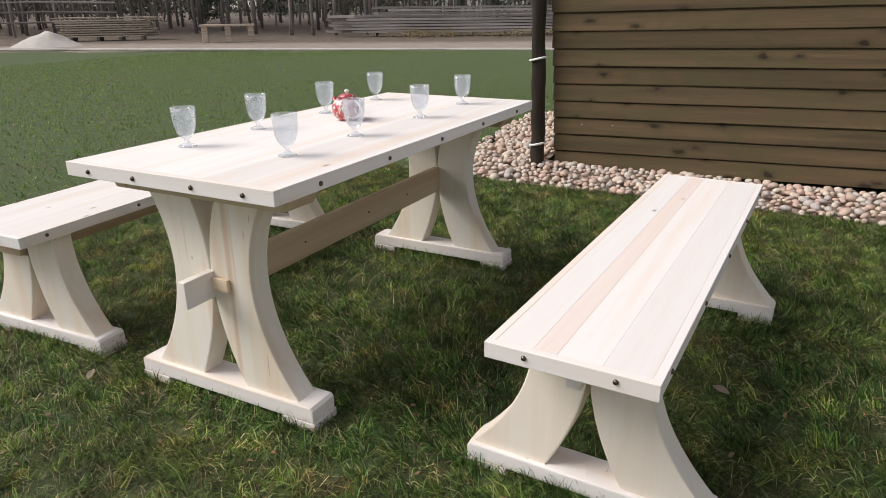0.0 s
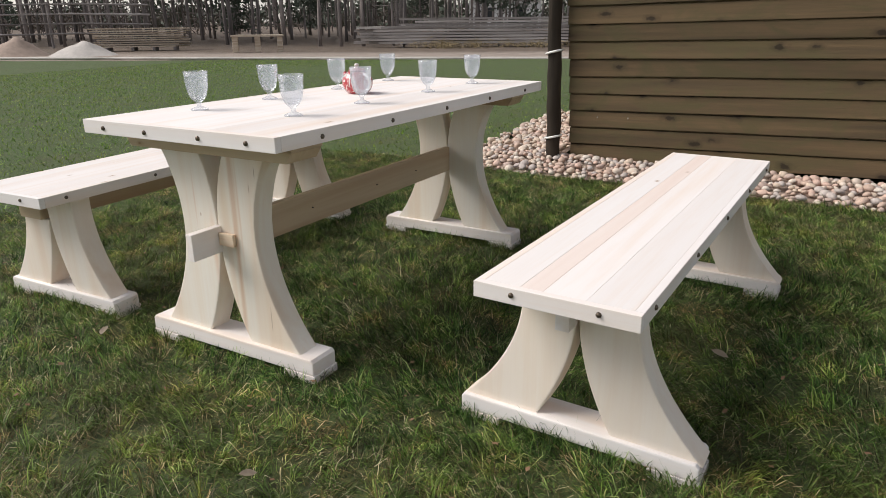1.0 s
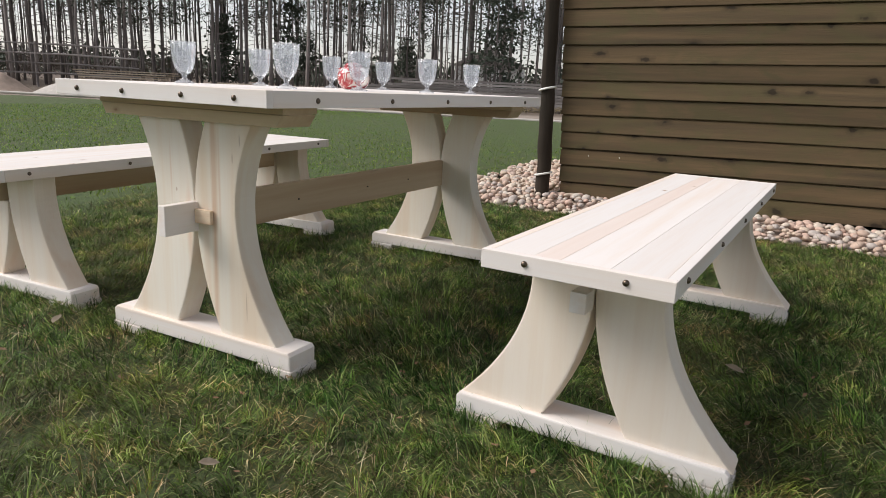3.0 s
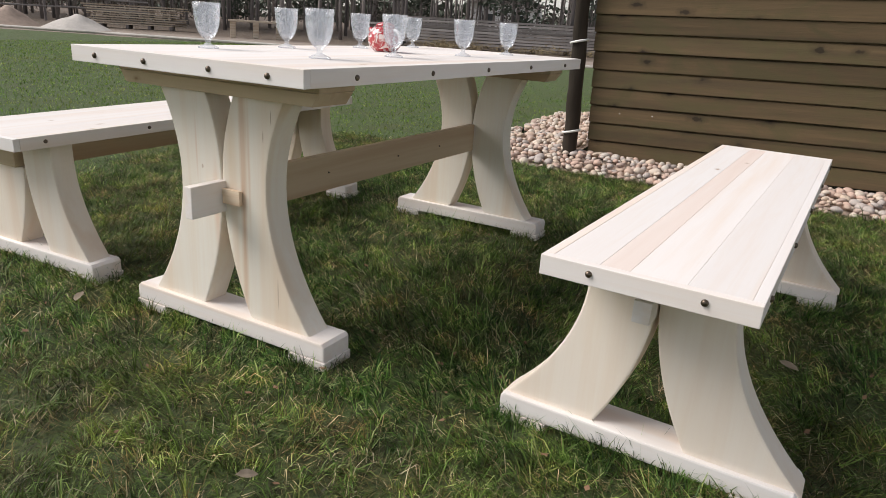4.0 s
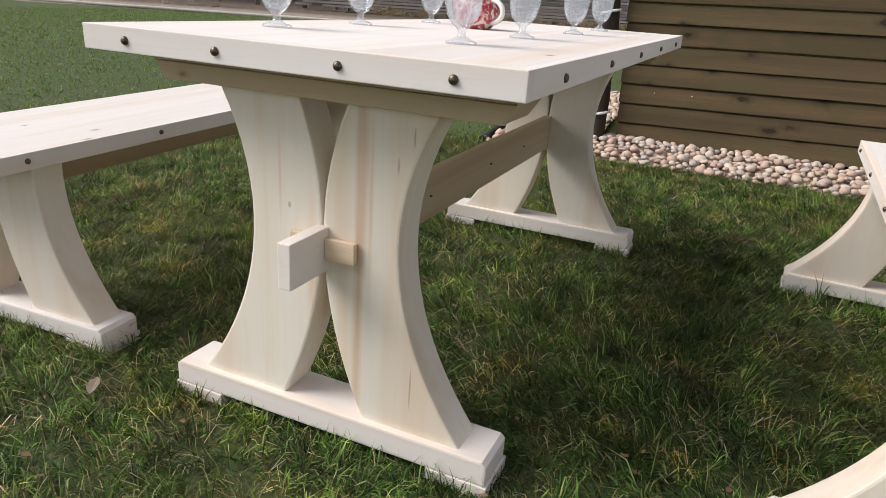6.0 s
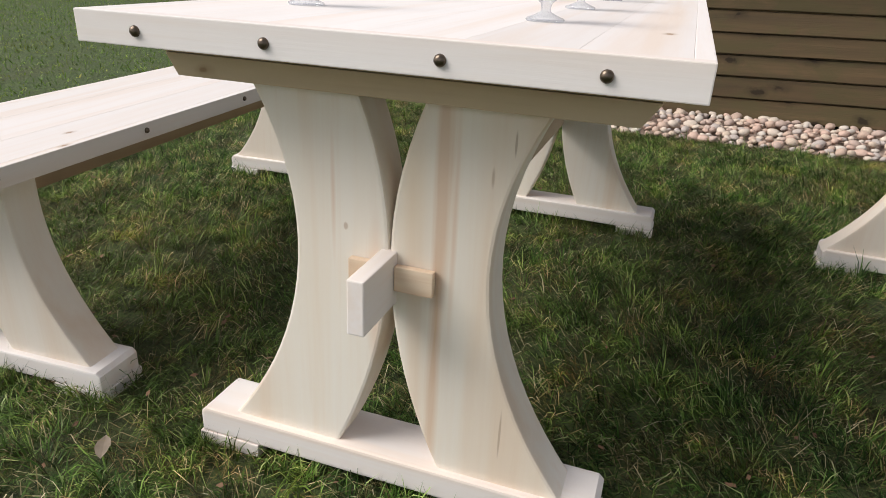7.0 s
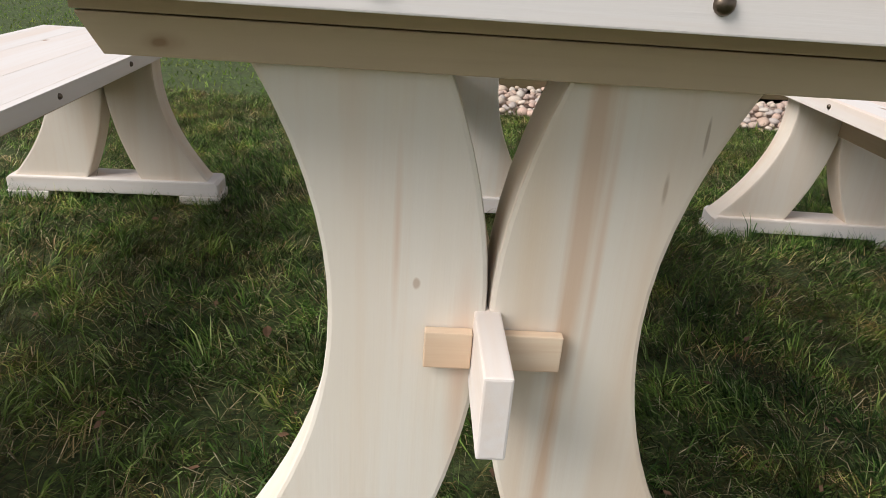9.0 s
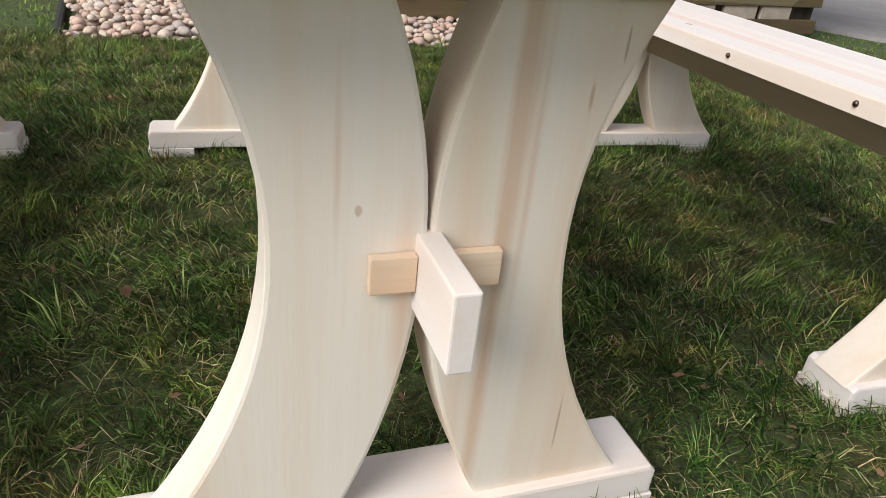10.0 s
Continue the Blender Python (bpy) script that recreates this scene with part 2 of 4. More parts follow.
def ground_material():
    """Lawn, then a sandy track beyond its edge, then forest floor."""
    m, nt, bsdf = mat("ground")
    tc = nt.nodes.new("ShaderNodeTexCoord")
    sep = nt.nodes.new("ShaderNodeSeparateXYZ")
    nt.links.new(tc.outputs["Object"], sep.inputs[0])
    wob = tex(nt, tc.outputs["Object"], 0.7, 4, 0.6)
    side = maths(nt, "SUBTRACT", sep.outputs[1], maths(nt, "ADD", maths(nt, "MULTIPLY", sep.outputs[0], 0.355), 18.2))
    side = maths(nt, "ADD", side, maths(nt, "MULTIPLY", maths(nt, "SUBTRACT", wob, 0.5), 1.2))
    fine = tex(nt, tc.outputs["Object"], 60, 6, 0.75)
    mid = tex(nt, tc.outputs["Object"], 2.2, 5, 0.6)
    lawn = ramp(nt, fine, ((0.34, (0.016, 0.022, 0.006)), (0.5, (0.062, 0.092, 0.024)), (0.66, (0.115, 0.155, 0.044))))
    lawn = mixc(nt, ramp(nt, mid, ((0.45, (0, 0, 0)), (0.7, (0.35, 0.35, 0.35)))), lawn, (0.085, 0.065, 0.036))
    track = ramp(nt, mid, ((0.3, (0.23, 0.185, 0.15)), (0.7, (0.33, 0.27, 0.225))))
    floor = ramp(nt, mid, ((0.3, (0.085, 0.062, 0.045)), (0.7, (0.17, 0.125, 0.09))))
    c = mixc(nt, ramp(nt, side, ((0.0, (0, 0, 0)), (0.03, (1, 1, 1)))), lawn, track)
    c = mixc(nt, ramp(nt, maths(nt, "MULTIPLY", side, 0.1), ((0.38, (0, 0, 0)), (0.62, (1, 1, 1)))), c, floor)
    nt.links.new(c, bsdf.inputs["Base Color"])
    bsdf.inputs["Roughness"].default_value = 0.95
    bump(nt, bsdf, fine, 0.7, 0.02)
    return m


ground_mat = ground_material()


def glass_material():
    """Thin, slightly milky pressed glass: mostly clear, with gloss at grazing angles."""
    m, nt, bsdf = mat("pressed_glass")
    bsdf.inputs["Base Color"].default_value = (0.84, 0.87, 0.91, 1)
    bsdf.inputs["Roughness"].default_value = 0.2
    clear = nt.nodes.new("ShaderNodeBsdfTransparent")
    clear.inputs["Color"].default_value = (0.97, 0.98, 0.99, 1)
    through_light = nt.nodes.new("ShaderNodeBsdfTranslucent")
    through_light.inputs["Color"].default_value = (0.88, 0.91, 0.96, 1)
    milk = nt.nodes.new("ShaderNodeMixShader")
    milk.inputs[0].default_value = 0.5
    nt.links.new(bsdf.outputs[0], milk.inputs[1])
    nt.links.new(through_light.outputs[0], milk.inputs[2])
    body = nt.nodes.new("ShaderNodeMixShader")
    n = tex(nt, coords(nt), 9, 2)
    nt.links.new(ramp(nt, n, ((0.3, (0.15, 0.15, 0.15)), (0.7, (0.23, 0.23, 0.23)))), body.inputs[0])
    nt.links.new(clear.outputs[0], body.inputs[1])
    nt.links.new(milk.outputs[0], body.inputs[2])
    gloss = nt.nodes.new("ShaderNodeBsdfGlossy")
    gloss.inputs["Roughness"].default_value = 0.06
    rim = node(nt, "ShaderNodeFresnel", IOR=1.4)
    both = nt.nodes.new("ShaderNodeMixShader")
    nt.links.new(maths(nt, "MULTIPLY", rim.outputs[0], 0.4), both.inputs[0])
    nt.links.new(body.outputs[0], both.inputs[1])
    nt.links.new(gloss.outputs[0], both.inputs[2])
    nt.links.new(both.outputs[0], nt.nodes["Material Output"].inputs["Surface"])
    return m


glass_mat = glass_material()


def ceramic_material():
    m, nt, bsdf = mat("floral_glaze")
    petals = tex(nt, coords(nt), 34, 2, 0.5, 1.2)
    c = ramp(nt, petals, ((0.0, (0.30, 0.30, 0.27)), (0.36, (0.70, 0.64, 0.60)), (0.42, (0.33, 0.015, 0.025)), (0.60, (0.44, 0.04, 0.045)), (0.66, (0.72, 0.60, 0.56))))
    n = tex(nt, coords(nt), 120, 3)
    c = mixc(nt, maths(nt, "MULTIPLY", ramp(nt, n, ((0.52, (0, 0, 0)), (0.66, (1, 1, 1)))), 0.5), c, (0.70, 0.48, 0.44))
    nt.links.new(c, bsdf.inputs["Base Color"])
    bsdf.inputs["Roughness"].default_value = 0.12
    bsdf.inputs["Coat Weight"].default_value = 0.5
    return m


ceramic = ceramic_material()
white_glaze = plain("white_glaze", (0.75, 0.70, 0.66), 0.15, 0, 0.05)

# ---- building helpers ----
def mesh_of(name, bm, material, smooth=False):
    me = bpy.data.meshes.new(name)
    bmesh.ops.recalc_face_normals(bm, faces=bm.faces)
    bm.to_mesh(me)
    bm.free()
    me.materials.append(material)
    if smooth:
        me.polygons.foreach_set("use_smooth", [True] * len(me.polygons))
    return me


def part(name, bm, material, parent=None, label="", smooth=False):
    ob = new(name, mesh_of(name, bm, material, smooth))
    ob.parent = parent
    return tagged(ob, label)


def thing(name, m, label, category, group="", kind=""):
    e = new(name)
    e.empty_display_size = 0.1
    e.matrix_basis = m
    return tagged(e, label, category, group, kind)


def box(x0, x1, y0, y1, z0, z1, bevel=0.0, bm=None, segments=2):
    own = bm is None
    bm = bm or bmesh.new()
    vs = [bm.verts.new(p) for p in ((x0, y0, z0), (x1, y0, z0), (x1, y1, z0), (x0, y1, z0), (x0, y0, z1), (x1, y0, z1), (x1, y1, z1), (x0, y1, z1))]
    for f in ((3, 2, 1, 0), (4, 5, 6, 7), (0, 1, 5, 4), (1, 2, 6, 5), (2, 3, 7, 6), (3, 0, 4, 7)):
        bm.faces.new([vs[i] for i in f])
    if bevel and own:
        bmesh.ops.bevel(bm, geom=bm.edges[:], offset=bevel, segments=segments, affect="EDGES", profile=0.6)
    return bm


def prism(outline, y0, y1, bevel=0.0):
    """An outline in x and z, drawn out from y0 to y1, with its rims rounded."""
    bm = bmesh.new()
    a = [bm.verts.new((x, y0, z)) for x, z in outline]
    b = [bm.verts.new((x, y1, z)) for x, z in outline]
    n = len(outline)
    bm.faces.new(a)
    bm.faces.new(b[::-1])
    for i in range(n):
        bm.faces.new((a[i], b[i], b[(i + 1) % n], a[(i + 1) % n]))
    bmesh.ops.recalc_face_normals(bm, faces=bm.faces)
    if bevel:
        rims = [e for e in bm.edges if abs(e.verts[0].co.y - e.verts[1].co.y) < 1e-6]
        bmesh.ops.bevel(bm, geom=rims, offset=bevel, segments=2, affect="EDGES", profile=0.6)
    return bm


def lathe(profile, steps=32, ribs=0, rib_depth=0.0, rib_lo=0.0, rib_hi=0.0):
    bm = bmesh.new()
    rings = []
    for r, z in profile:
        ring = []
        for i in range(steps):
            a = 2 * math.pi * i / steps
            rr = r
            if ribs and rib_lo < z < rib_hi:
                rr = r + rib_depth * math.cos(ribs * a)
            ring.append(bm.verts.new((rr * math.cos(a), rr * math.sin(a), z)))
        rings.append(ring)
    for lo, hi in zip(rings, rings[1:]):
        for i in range(steps):
            bm.faces.new((lo[i], lo[(i + 1) % steps], hi[(i + 1) % steps], hi[i]))
    return bm


def dome_bolt(at, normal, radius=0.0072):
    """A domed, slotted bolt head that sits on a board's edge."""
    bm = lathe([(radius, 0.0), (radius, 0.0012), (radius * 0.93, 0.0028), (radius * 0.72, 0.0046), (radius * 0.4, 0.0057), (0.0004, 0.0061)], 16)
    bm.faces.new([v for v in bm.verts if v.co.z > 0.006])
    turn = Vector(normal).to_track_quat("Z", "Y").to_matrix().to_4x4()
    bm.transform(Matrix.Translation(at) @ turn)
    return bm


def tube(points, radius, sides=8, taper=None):
    bm = bmesh.new()
    rings = []
    pts = [Vector(p) for p in points]
    for i, p in enumerate(pts):
        d = (pts[min(i + 1, len(pts) - 1)] - pts[max(i - 1, 0)]).normalized()
        u = d.orthogonal().normalized()
        w = d.cross(u)
        r = radius * (taper[i] if taper else 1)
        rings.append([bm.verts.new(p + r * (math.cos(2 * math.pi * k / sides) * u + math.sin(2 * math.pi * k / sides) * w)) for k in range(sides)])
    for lo, hi in zip(rings, rings[1:]):
        best = min(range(sides), key=lambda s: (lo[0].co - hi[s].co).length)
        hi = hi[best:] + hi[:best]
        for k in range(sides):
            bm.faces.new((lo[k], lo[(k + 1) % sides], hi[(k + 1) % sides], hi[k]))
    bm.faces.new(rings[0][::-1])
    bm.faces.new(rings[-1])
    return bm


# ---- ground ----
def in_gravel(x, y):
    left = -0.80 - 0.11 * (y - 3.1)
    return (y > 3.10) & (x > left) & (x < 3.3) & (y < 6.0)


def build_ground():
    n = 120
    bm = bmesh.new()
    steps = [math.copysign(abs(u) ** 3.2 * 600 + abs(u) * 9, u) for u in (2 * i / n - 1 for i in range(n + 1))]
    grid = []
    for y in steps:
        row = []
        for x in steps:
            near = math.exp(-((x * x + y * y) / 400))
            z = 0.012 * noise.noise((x * 0.9, y * 0.9, 0)) * near + 0.35 * noise.noise((x * 0.03, y * 0.03, 4)) * (1 - near)
            row.append(bm.verts.new((x, y, z - 0.012)))
        grid.append(row)
    for a, b in zip(grid, grid[1:]):
        for i in range(n):
            bm.faces.new((a[i], a[i + 1], b[i + 1], b[i]))
    ob = part("ground", bm, ground_mat, None, "lawn with bare earth, sandy track and forest floor beyond", True)
    tagged(ob, category="ground", kind="structure")


build_ground()


def blades(name, xs, ys, heights, widths, lean, material, label, ways=None):
    """Bent grass blades, five corners each, in one mesh."""
    rng = np.random.default_rng(len(xs))
    n = len(xs)
    a, turn = rng.uniform(0, 2 * np.pi, n), rng.uniform(0, 2 * np.pi, n)
    a = a if ways is None else ways
    tip = np.clip(rng.gamma(3.0, lean / 3.0, n), 0.05, 1.38)
    dx, dy, sx, sy = np.cos(a), np.sin(a), np.cos(turn), np.sin(turn)
    co = np.empty((n, 5, 3))
    base = np.stack([xs, ys, np.full(n, -0.012)], 1)
    for k, (up, w) in enumerate(((0.0, -1), (0.0, 1), (0.55, 0.75), (0.55, -0.75), (1.0, 0))):
        bend = np.sin(tip * up * 1.2) * heights * up
        rise = np.cos(tip * up * 1.1) * heights * up
        co[:, k, 0] = base[:, 0] + dx * bend + sx * w * widths * 0.5
        co[:, k, 1] = base[:, 1] + dy * bend + sy * w * widths * 0.5
        co[:, k, 2] = base[:, 2] + np.maximum(rise, 0.004)
    first = np.arange(n)[:, None] * 5
    loops = (first + np.array([[0, 1, 2, 3, 3, 2, 4]])).ravel()
    me = bpy.data.meshes.new(name)
    me.vertices.add(n * 5)
    me.vertices.foreach_set("co", co.ravel())
    me.loops.add(n * 7)
    me.loops.foreach_set("vertex_index", loops.astype(np.int32))
    me.polygons.add(n * 2)
    me.polygons.foreach_set("loop_start", (np.arange(n)[:, None] * 7 + np.array([[0, 4]])).ravel().astype(np.int32))
    me.update(calc_edges=True)
    me.materials.append(material)
    return tagged(new(name, me), label, "grass", kind="stuff")


def scatter(n, x0, x1, y0, y1, seed, clump=0.0, scale=3.0):
    rng = np.random.default_rng(seed)
    x, y = rng.uniform(x0, x1, n), rng.uniform(y0, y1, n)
    if clump:
        f = np.sin(x * scale * 2.1 + 1.3 * np.sin(y * scale * 1.7)) * np.sin(y * scale * 2.6 + 1.1 * np.sin(x * scale * 1.3)) + 0.6 * np.sin(x * scale * 6.1 + y * scale * 4.7)
        keep = rng.uniform(-1.6, 1.6, n) < f * clump + (1 - clump) * 1.6
        x, y = x[keep], y[keep]
    free = ~in_gravel(x, y) & (((x - 9.6) / 5.4) ** 2 + ((y - 6.6) / 5.6) ** 2 > 1)
    return x[free], y[free]


def tufts(n, each, x0, x1, y0, y1, seed, spread, bare):
    """Blades in tufts: places, and the ways in which they fall, outward and with the tuft's neighbours."""
    rng = np.random.default_rng(seed)
    cx, cy = scatter(n, x0, x1, y0, y1, seed, 0.5, 2.6)
    thin = np.array([noise.noise((a * 8.5, b * 8.5, 3.0)) + 0.5 * noise.noise((a * 21, b * 21, 9.0)) for a, b in zip(cx, cy)])
    cx, cy = cx[thin > bare], cy[thin > bare]
    k = np.repeat(np.arange(len(cx)), each)
    r, a = np.abs(rng.normal(0, spread, len(k))), rng.uniform(0, 2 * np.pi, len(k))
    lay = 2.2 * np.sin(cx * 1.9 + 1.7 * np.sin(cy * 2.3)) + 2.0 * np.sin(cy * 2.7 + cx) + rng.normal(0, 1.0, len(cx))
    x, y = cx[k] + r * np.cos(a), cy[k] + r * np.sin(a)
    px, py = np.cos(a) * r / spread * 0.8 + np.cos(lay[k]), np.sin(a) * r / spread * 0.8 + np.sin(lay[k])
    way = np.arctan2(py, px) + rng.normal(0, 0.35, len(k))
    # the stand thins out towards the rim of the trodden patch, unevenly
    rim = np.minimum(np.minimum(x - x0, x1 - x), np.minimum(y - y0, 9.0)) + 0.25 * np.sin(x * 5 + y * 3)
    free = ~in_gravel(x, y) & (rng.uniform(0, 0.9, len(x)) < rim + 0.15)
    return x[free], y[free], way[free], k[free]


def build_grass():
    rng = np.random.default_rng(5)
    x, y, way, k = tufts(52000, 13, -2.5, 2.8, -1.7, 3.2, 1, 0.015, -0.22)
    size = rng.gamma(5, 0.0080, 60000)[k] * rng.uniform(0.45, 1.4, len(k))
    blades("grass", x, y, np.clip(size, 0.012, 0.12), rng.uniform(0.0016, 0.0042, len(x)), 1.4, blade_mat, "short green grass growing in small tufts", way)
    x, y, way, k = tufts(33000, 10, -2.5, 2.8, -1.7, 3.2, 3, 0.034, -9.0)
    size = rng.uniform(0.02, 0.085, len(k))
    blades("matted_grass", x, y, size, rng.uniform(0.0011, 0.0028, len(x)), 2.6, mat_mat, "flattened olive and straw-coloured grass lying on the earth", way)
    x, y = scatter(215000, -14, 7.0, -4.0, 15.5, 2, 0.2, 0.8)
    away = (x < -2.5) | (y > 3.2) | (x > 2.8) | (y < -0.95)
    x, y = x[away], y[away]
    far = y < 18.0 + 0.355 * x
    x, y = x[far], y[far]
    blades("grass", x, y, rng.uniform(0.02, 0.05, len(x)), rng.uniform(0.005, 0.011, len(x)), 0.9, lawn_mat, "open green lawn running to a sandy track")
    # longer blades left standing against the feet
    xs, ys = [], []
    for cx, cy, turn, half in ((0, 0.105, 0, 0.37), (0, 1.545, 0, 0.37), (1.13, 0.178, -2.4, 0.33), (1.19, 1.48, -2.4, 0.33), (-0.94, 0.115, 2.4, 0.32), (-1.0, 1.53, 2.4, 0.32)):
        along, off = rng.uniform(-half - 0.02, half + 0.02, 700), np.abs(rng.normal(0, 0.02, 700))
        keep = np.sin(along * 31 + cx * 9) + np.sin(along * 83) > rng.uniform(-1.8, 1.2, 700)
        along, off = along[keep], off[keep]
        c, q = math.cos(radians(turn)), math.sin(radians(turn))
        xs.append(cx + c * along + q * off)
        ys.append(cy + q * along - c * off)
    x, y = np.concatenate(xs), np.concatenate(ys)
    blades("grass", x, y, rng.uniform(0.03, 0.075, len(x)), rng.uniform(0.0016, 0.0038, len(x)), 0.7, blade_mat, "taller grass standing against the wooden feet")


build_grass()


# ---- table ----
def curve_leg(side, z_lo, z_hi, waist, outer, inner, up_o, dn_o, up_i, dn_i, steps=18, shift=0.0):
    """Outline of one curved leg: hollow outside, rounded inside, narrowest at the waist."""
    zs = [z_lo + (z_hi - z_lo) * i / steps for i in range(steps + 1)]
    o = [(side * (outer + (up_o if z > waist else dn_o) * (z - waist) ** 2), z) for z in zs]
    i = [(side * (inner + (up_i if z > waist else dn_i) * (z - waist) ** 2), z) for z in zs]
    return [(x + shift, z) for x, z in o + i[::-1]]


def build_foot(root, x0, x1, y0, y1, high):
    """A foot rail with slightly chamfered ends that stands on two thin pads."""
    c = 0.009
    rail = [(x0, 0.020), (x0, high - c), (x0 + c, high), (x1 - c, high), (x1, high - c), (x1, 0.020)]
    foot = part("foot", prism(rail, y0, y1, 0.005), pine_x, root)
    for a, b in ((x0 - 0.004, x0 + 0.118), (x1 - 0.118, x1 + 0.004)):
        part("pad", box(a, b, y0 - 0.002, y1 + 0.002, -0.006, 0.0197, 0.0015), pine_x, foot, "thin pine pad under the foot")


def framed_top(root, x0, x1, length, z0, z1, plank_edges, rim=0.022, pink=-1, joint=0.0003):
    """Planks within four rim boards."""
    part("end_board", box(x0, x1, 0.0, rim, z0, z1, 0.0016), pine_x, root)
    part("end_board", box(x0, x1, length - rim, length, z0, z1, 0.0016), pine_x, root)
    part("side_board", box(x0, x0 + rim, rim, length - rim, z0, z1, 0.0016), pine_y, root)
    part("side_board", box(x1 - rim, x1, rim, length - rim, z0, z1, 0.0016), pine_y, root)
    edges = [x0 + rim, *plank_edges, x1 - rim]
    for k, (a, b) in enumerate(zip(edges, edges[1:])):
        part("plank", box(a, b, rim, length - rim, z0 + 0.004, z1 - 0.0003, joint, segments=1), pine_pink if k == pink else pine_y, root)


def build_table():
    W, L, H = 0.39, 1.762, 0.76
    root = thing("dining_table", pose(0, 0, 0), "raw pale pine trestle table with curved legs and bronze bolts", "table")
    framed_top(root, -W, W, L, 0.719, H, [-0.245, -0.12, 0.01, 0.13, 0.255])
    for y_front, flip in ((0.127, 1), (L - 0.127, -1)):
        y0, y1 = sorted((y_front, y_front + flip * 0.078))
        for side in (-1, 1):
            part("leg", prism(curve_leg(side, 0.066, 0.668, 0.435, 0.154, 0.0012, 1.19, 1.05, 0.90, 0.66), y0, y1, 0.005), (pine_leg if side > 0 else pine_leg_b) if flip > 0 else pine_z, root)
        build_foot(root, -0.362, 0.353, y0 - 0.014, y1 + 0.014, 0.071)
        # crossbar and batten wear the pine darkened for shade below the top
        part("crossbar", prism([(-0.340, 0.6995), (-0.340, 0.697), (-0.322, 0.668), (0.325, 0.668), (0.345, 0.697), (0.345, 0.6995)], y0 - 0.025, y1 + 0.025, 0.0015), shaded_x, root)
        part("batten", box(-0.343, 0.348, y0 - 0.027, y1 + 0.027, 0.7008, 0.7188, 0.0012), shaded_x, root)
        ky = y_front - flip * 0.002
        k0, k1 = sorted((ky, ky - flip * 0.012))
        for a, b in ((-0.060, -0.0138), (0.0138, 0.074)):
            part("key", box(a, b, k0, k1, 0.386, 0.4255, 0.0015), pine_key, root, "reddish resinous pine key through the tenon")
    # the stretcher's colour holds the under-table shade; its tenons stay pale
    part("stretcher", box(-0.0135, 0.0135, 0.206, L - 0.206, 0.343, 0.457, 0.002), shaded_y, root, "pine stretcher board, coloured tan for the shade under the table")
    part("tenon", box(-0.0130, 0.0130, 0.014, 0.205, 0.360, 0.4435, 0.0025), pine_y, root)
    part("tenon", box(-0.0130, 0.0130, L - 0.205, L - 0.014, 0.360, 0.4435, 0.0025), pine_y, root)
    for x in (-0.295, -0.109, 0.111, 0.289):
        part("bolt", dome_bolt((x, 0, 0.738), (0, -1, 0)), bronze, root, "domed bronze bolt", True)
        part("bolt", dome_bolt((x, L, 0.738), (0, 1, 0)), bronze, root, "domed bronze bolt", True)
    for y in (0.183, 0.527, 0.872, 1.217, 1.569):
        part("bolt", dome_bolt((W, y, 0.737), (1, 0, 0)), bronze, root, "domed bronze bolt", True)
        part("bolt", dome_bolt((-W, y, 0.737), (-1, 0, 0)), bronze, root, "domed bronze bolt", True)
    for y in (0.55, 0.95, 1.25):
        part("nail", dome_bolt((0.0135, y, 0.40), (1, 0, 0), 0.003), bronze, root, "small dark nail head", True)


build_table()


# ---- benches ----
def build_bench(m, width, length, leg_y, label, side_bolts, planks, pink=1, rise=0.0, tenon=-0.019, shift=0.007, foot=(-0.313, 0.313), outer=(1.42, 1.42), inner=0.88, packed=False):
    H, w = 0.47 + rise, width / 2
    m = m @ pose(0, 0, -rise)
    root = thing("bench", m, label, "bench", "benches beside the table")
    framed_top(root, -w, w, length, H - 0.039, H, planks, 0.02, pink, 0.0007)
    for y_front, flip in ((leg_y, 1), (length - leg_y, -1)):
        y0, y1 = sorted((y_front, y_front + flip * 0.08))
        for side in (-1, 1):
            short = packed and side < 0 and flip > 0
            top = H - 0.0395 - (0.098 if short else 0.0)
            part("leg", prism(curve_leg(side, 0.056, top, H - 0.085, 0.148, 0.0012, 0.6, outer[side > 0], 0.4, inner, shift=shift), y0, y1, 0.005), pine_bench, root)
            if short:
                part("packing_block", box(-0.132, -0.004, y0 - 0.012, y1, top + 0.0005, H - 0.0395, 0.002), shaded_x, root, "packing block between leg and seat, coloured tan for the shade there")
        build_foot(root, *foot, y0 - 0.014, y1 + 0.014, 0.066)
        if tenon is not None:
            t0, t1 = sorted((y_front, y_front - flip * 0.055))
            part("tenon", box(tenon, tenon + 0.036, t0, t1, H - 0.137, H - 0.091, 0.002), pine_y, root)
    # the rail's tan carries the shade beneath the seat
    part("rail", box(-0.017, 0.017, leg_y + 0.081, length - leg_y - 0.081, H - 0.142, H - 0.0395, 0.002), shaded_y, root)
    for x in (-0.098, 0.105):
        part("bolt", dome_bolt((x, 0, H - 0.017), (0, -1, 0), 0.0065), bronze, root, "domed bronze bolt", True)
        part("bolt", dome_bolt((x, length, H - 0.017), (0, 1, 0), 0.0065), bronze, root, "domed bronze bolt", True)
    for y in side_bolts:
        part("bolt", dome_bolt((w, y, H - 0.018), (1, 0, 0), 0.0065), bronze, root, "domed bronze bolt", True)
        part("bolt", dome_bolt((-w, y, H - 0.018), (-1, 0, 0), 0.0065), bronze, root, "domed bronze bolt", True)
    return root


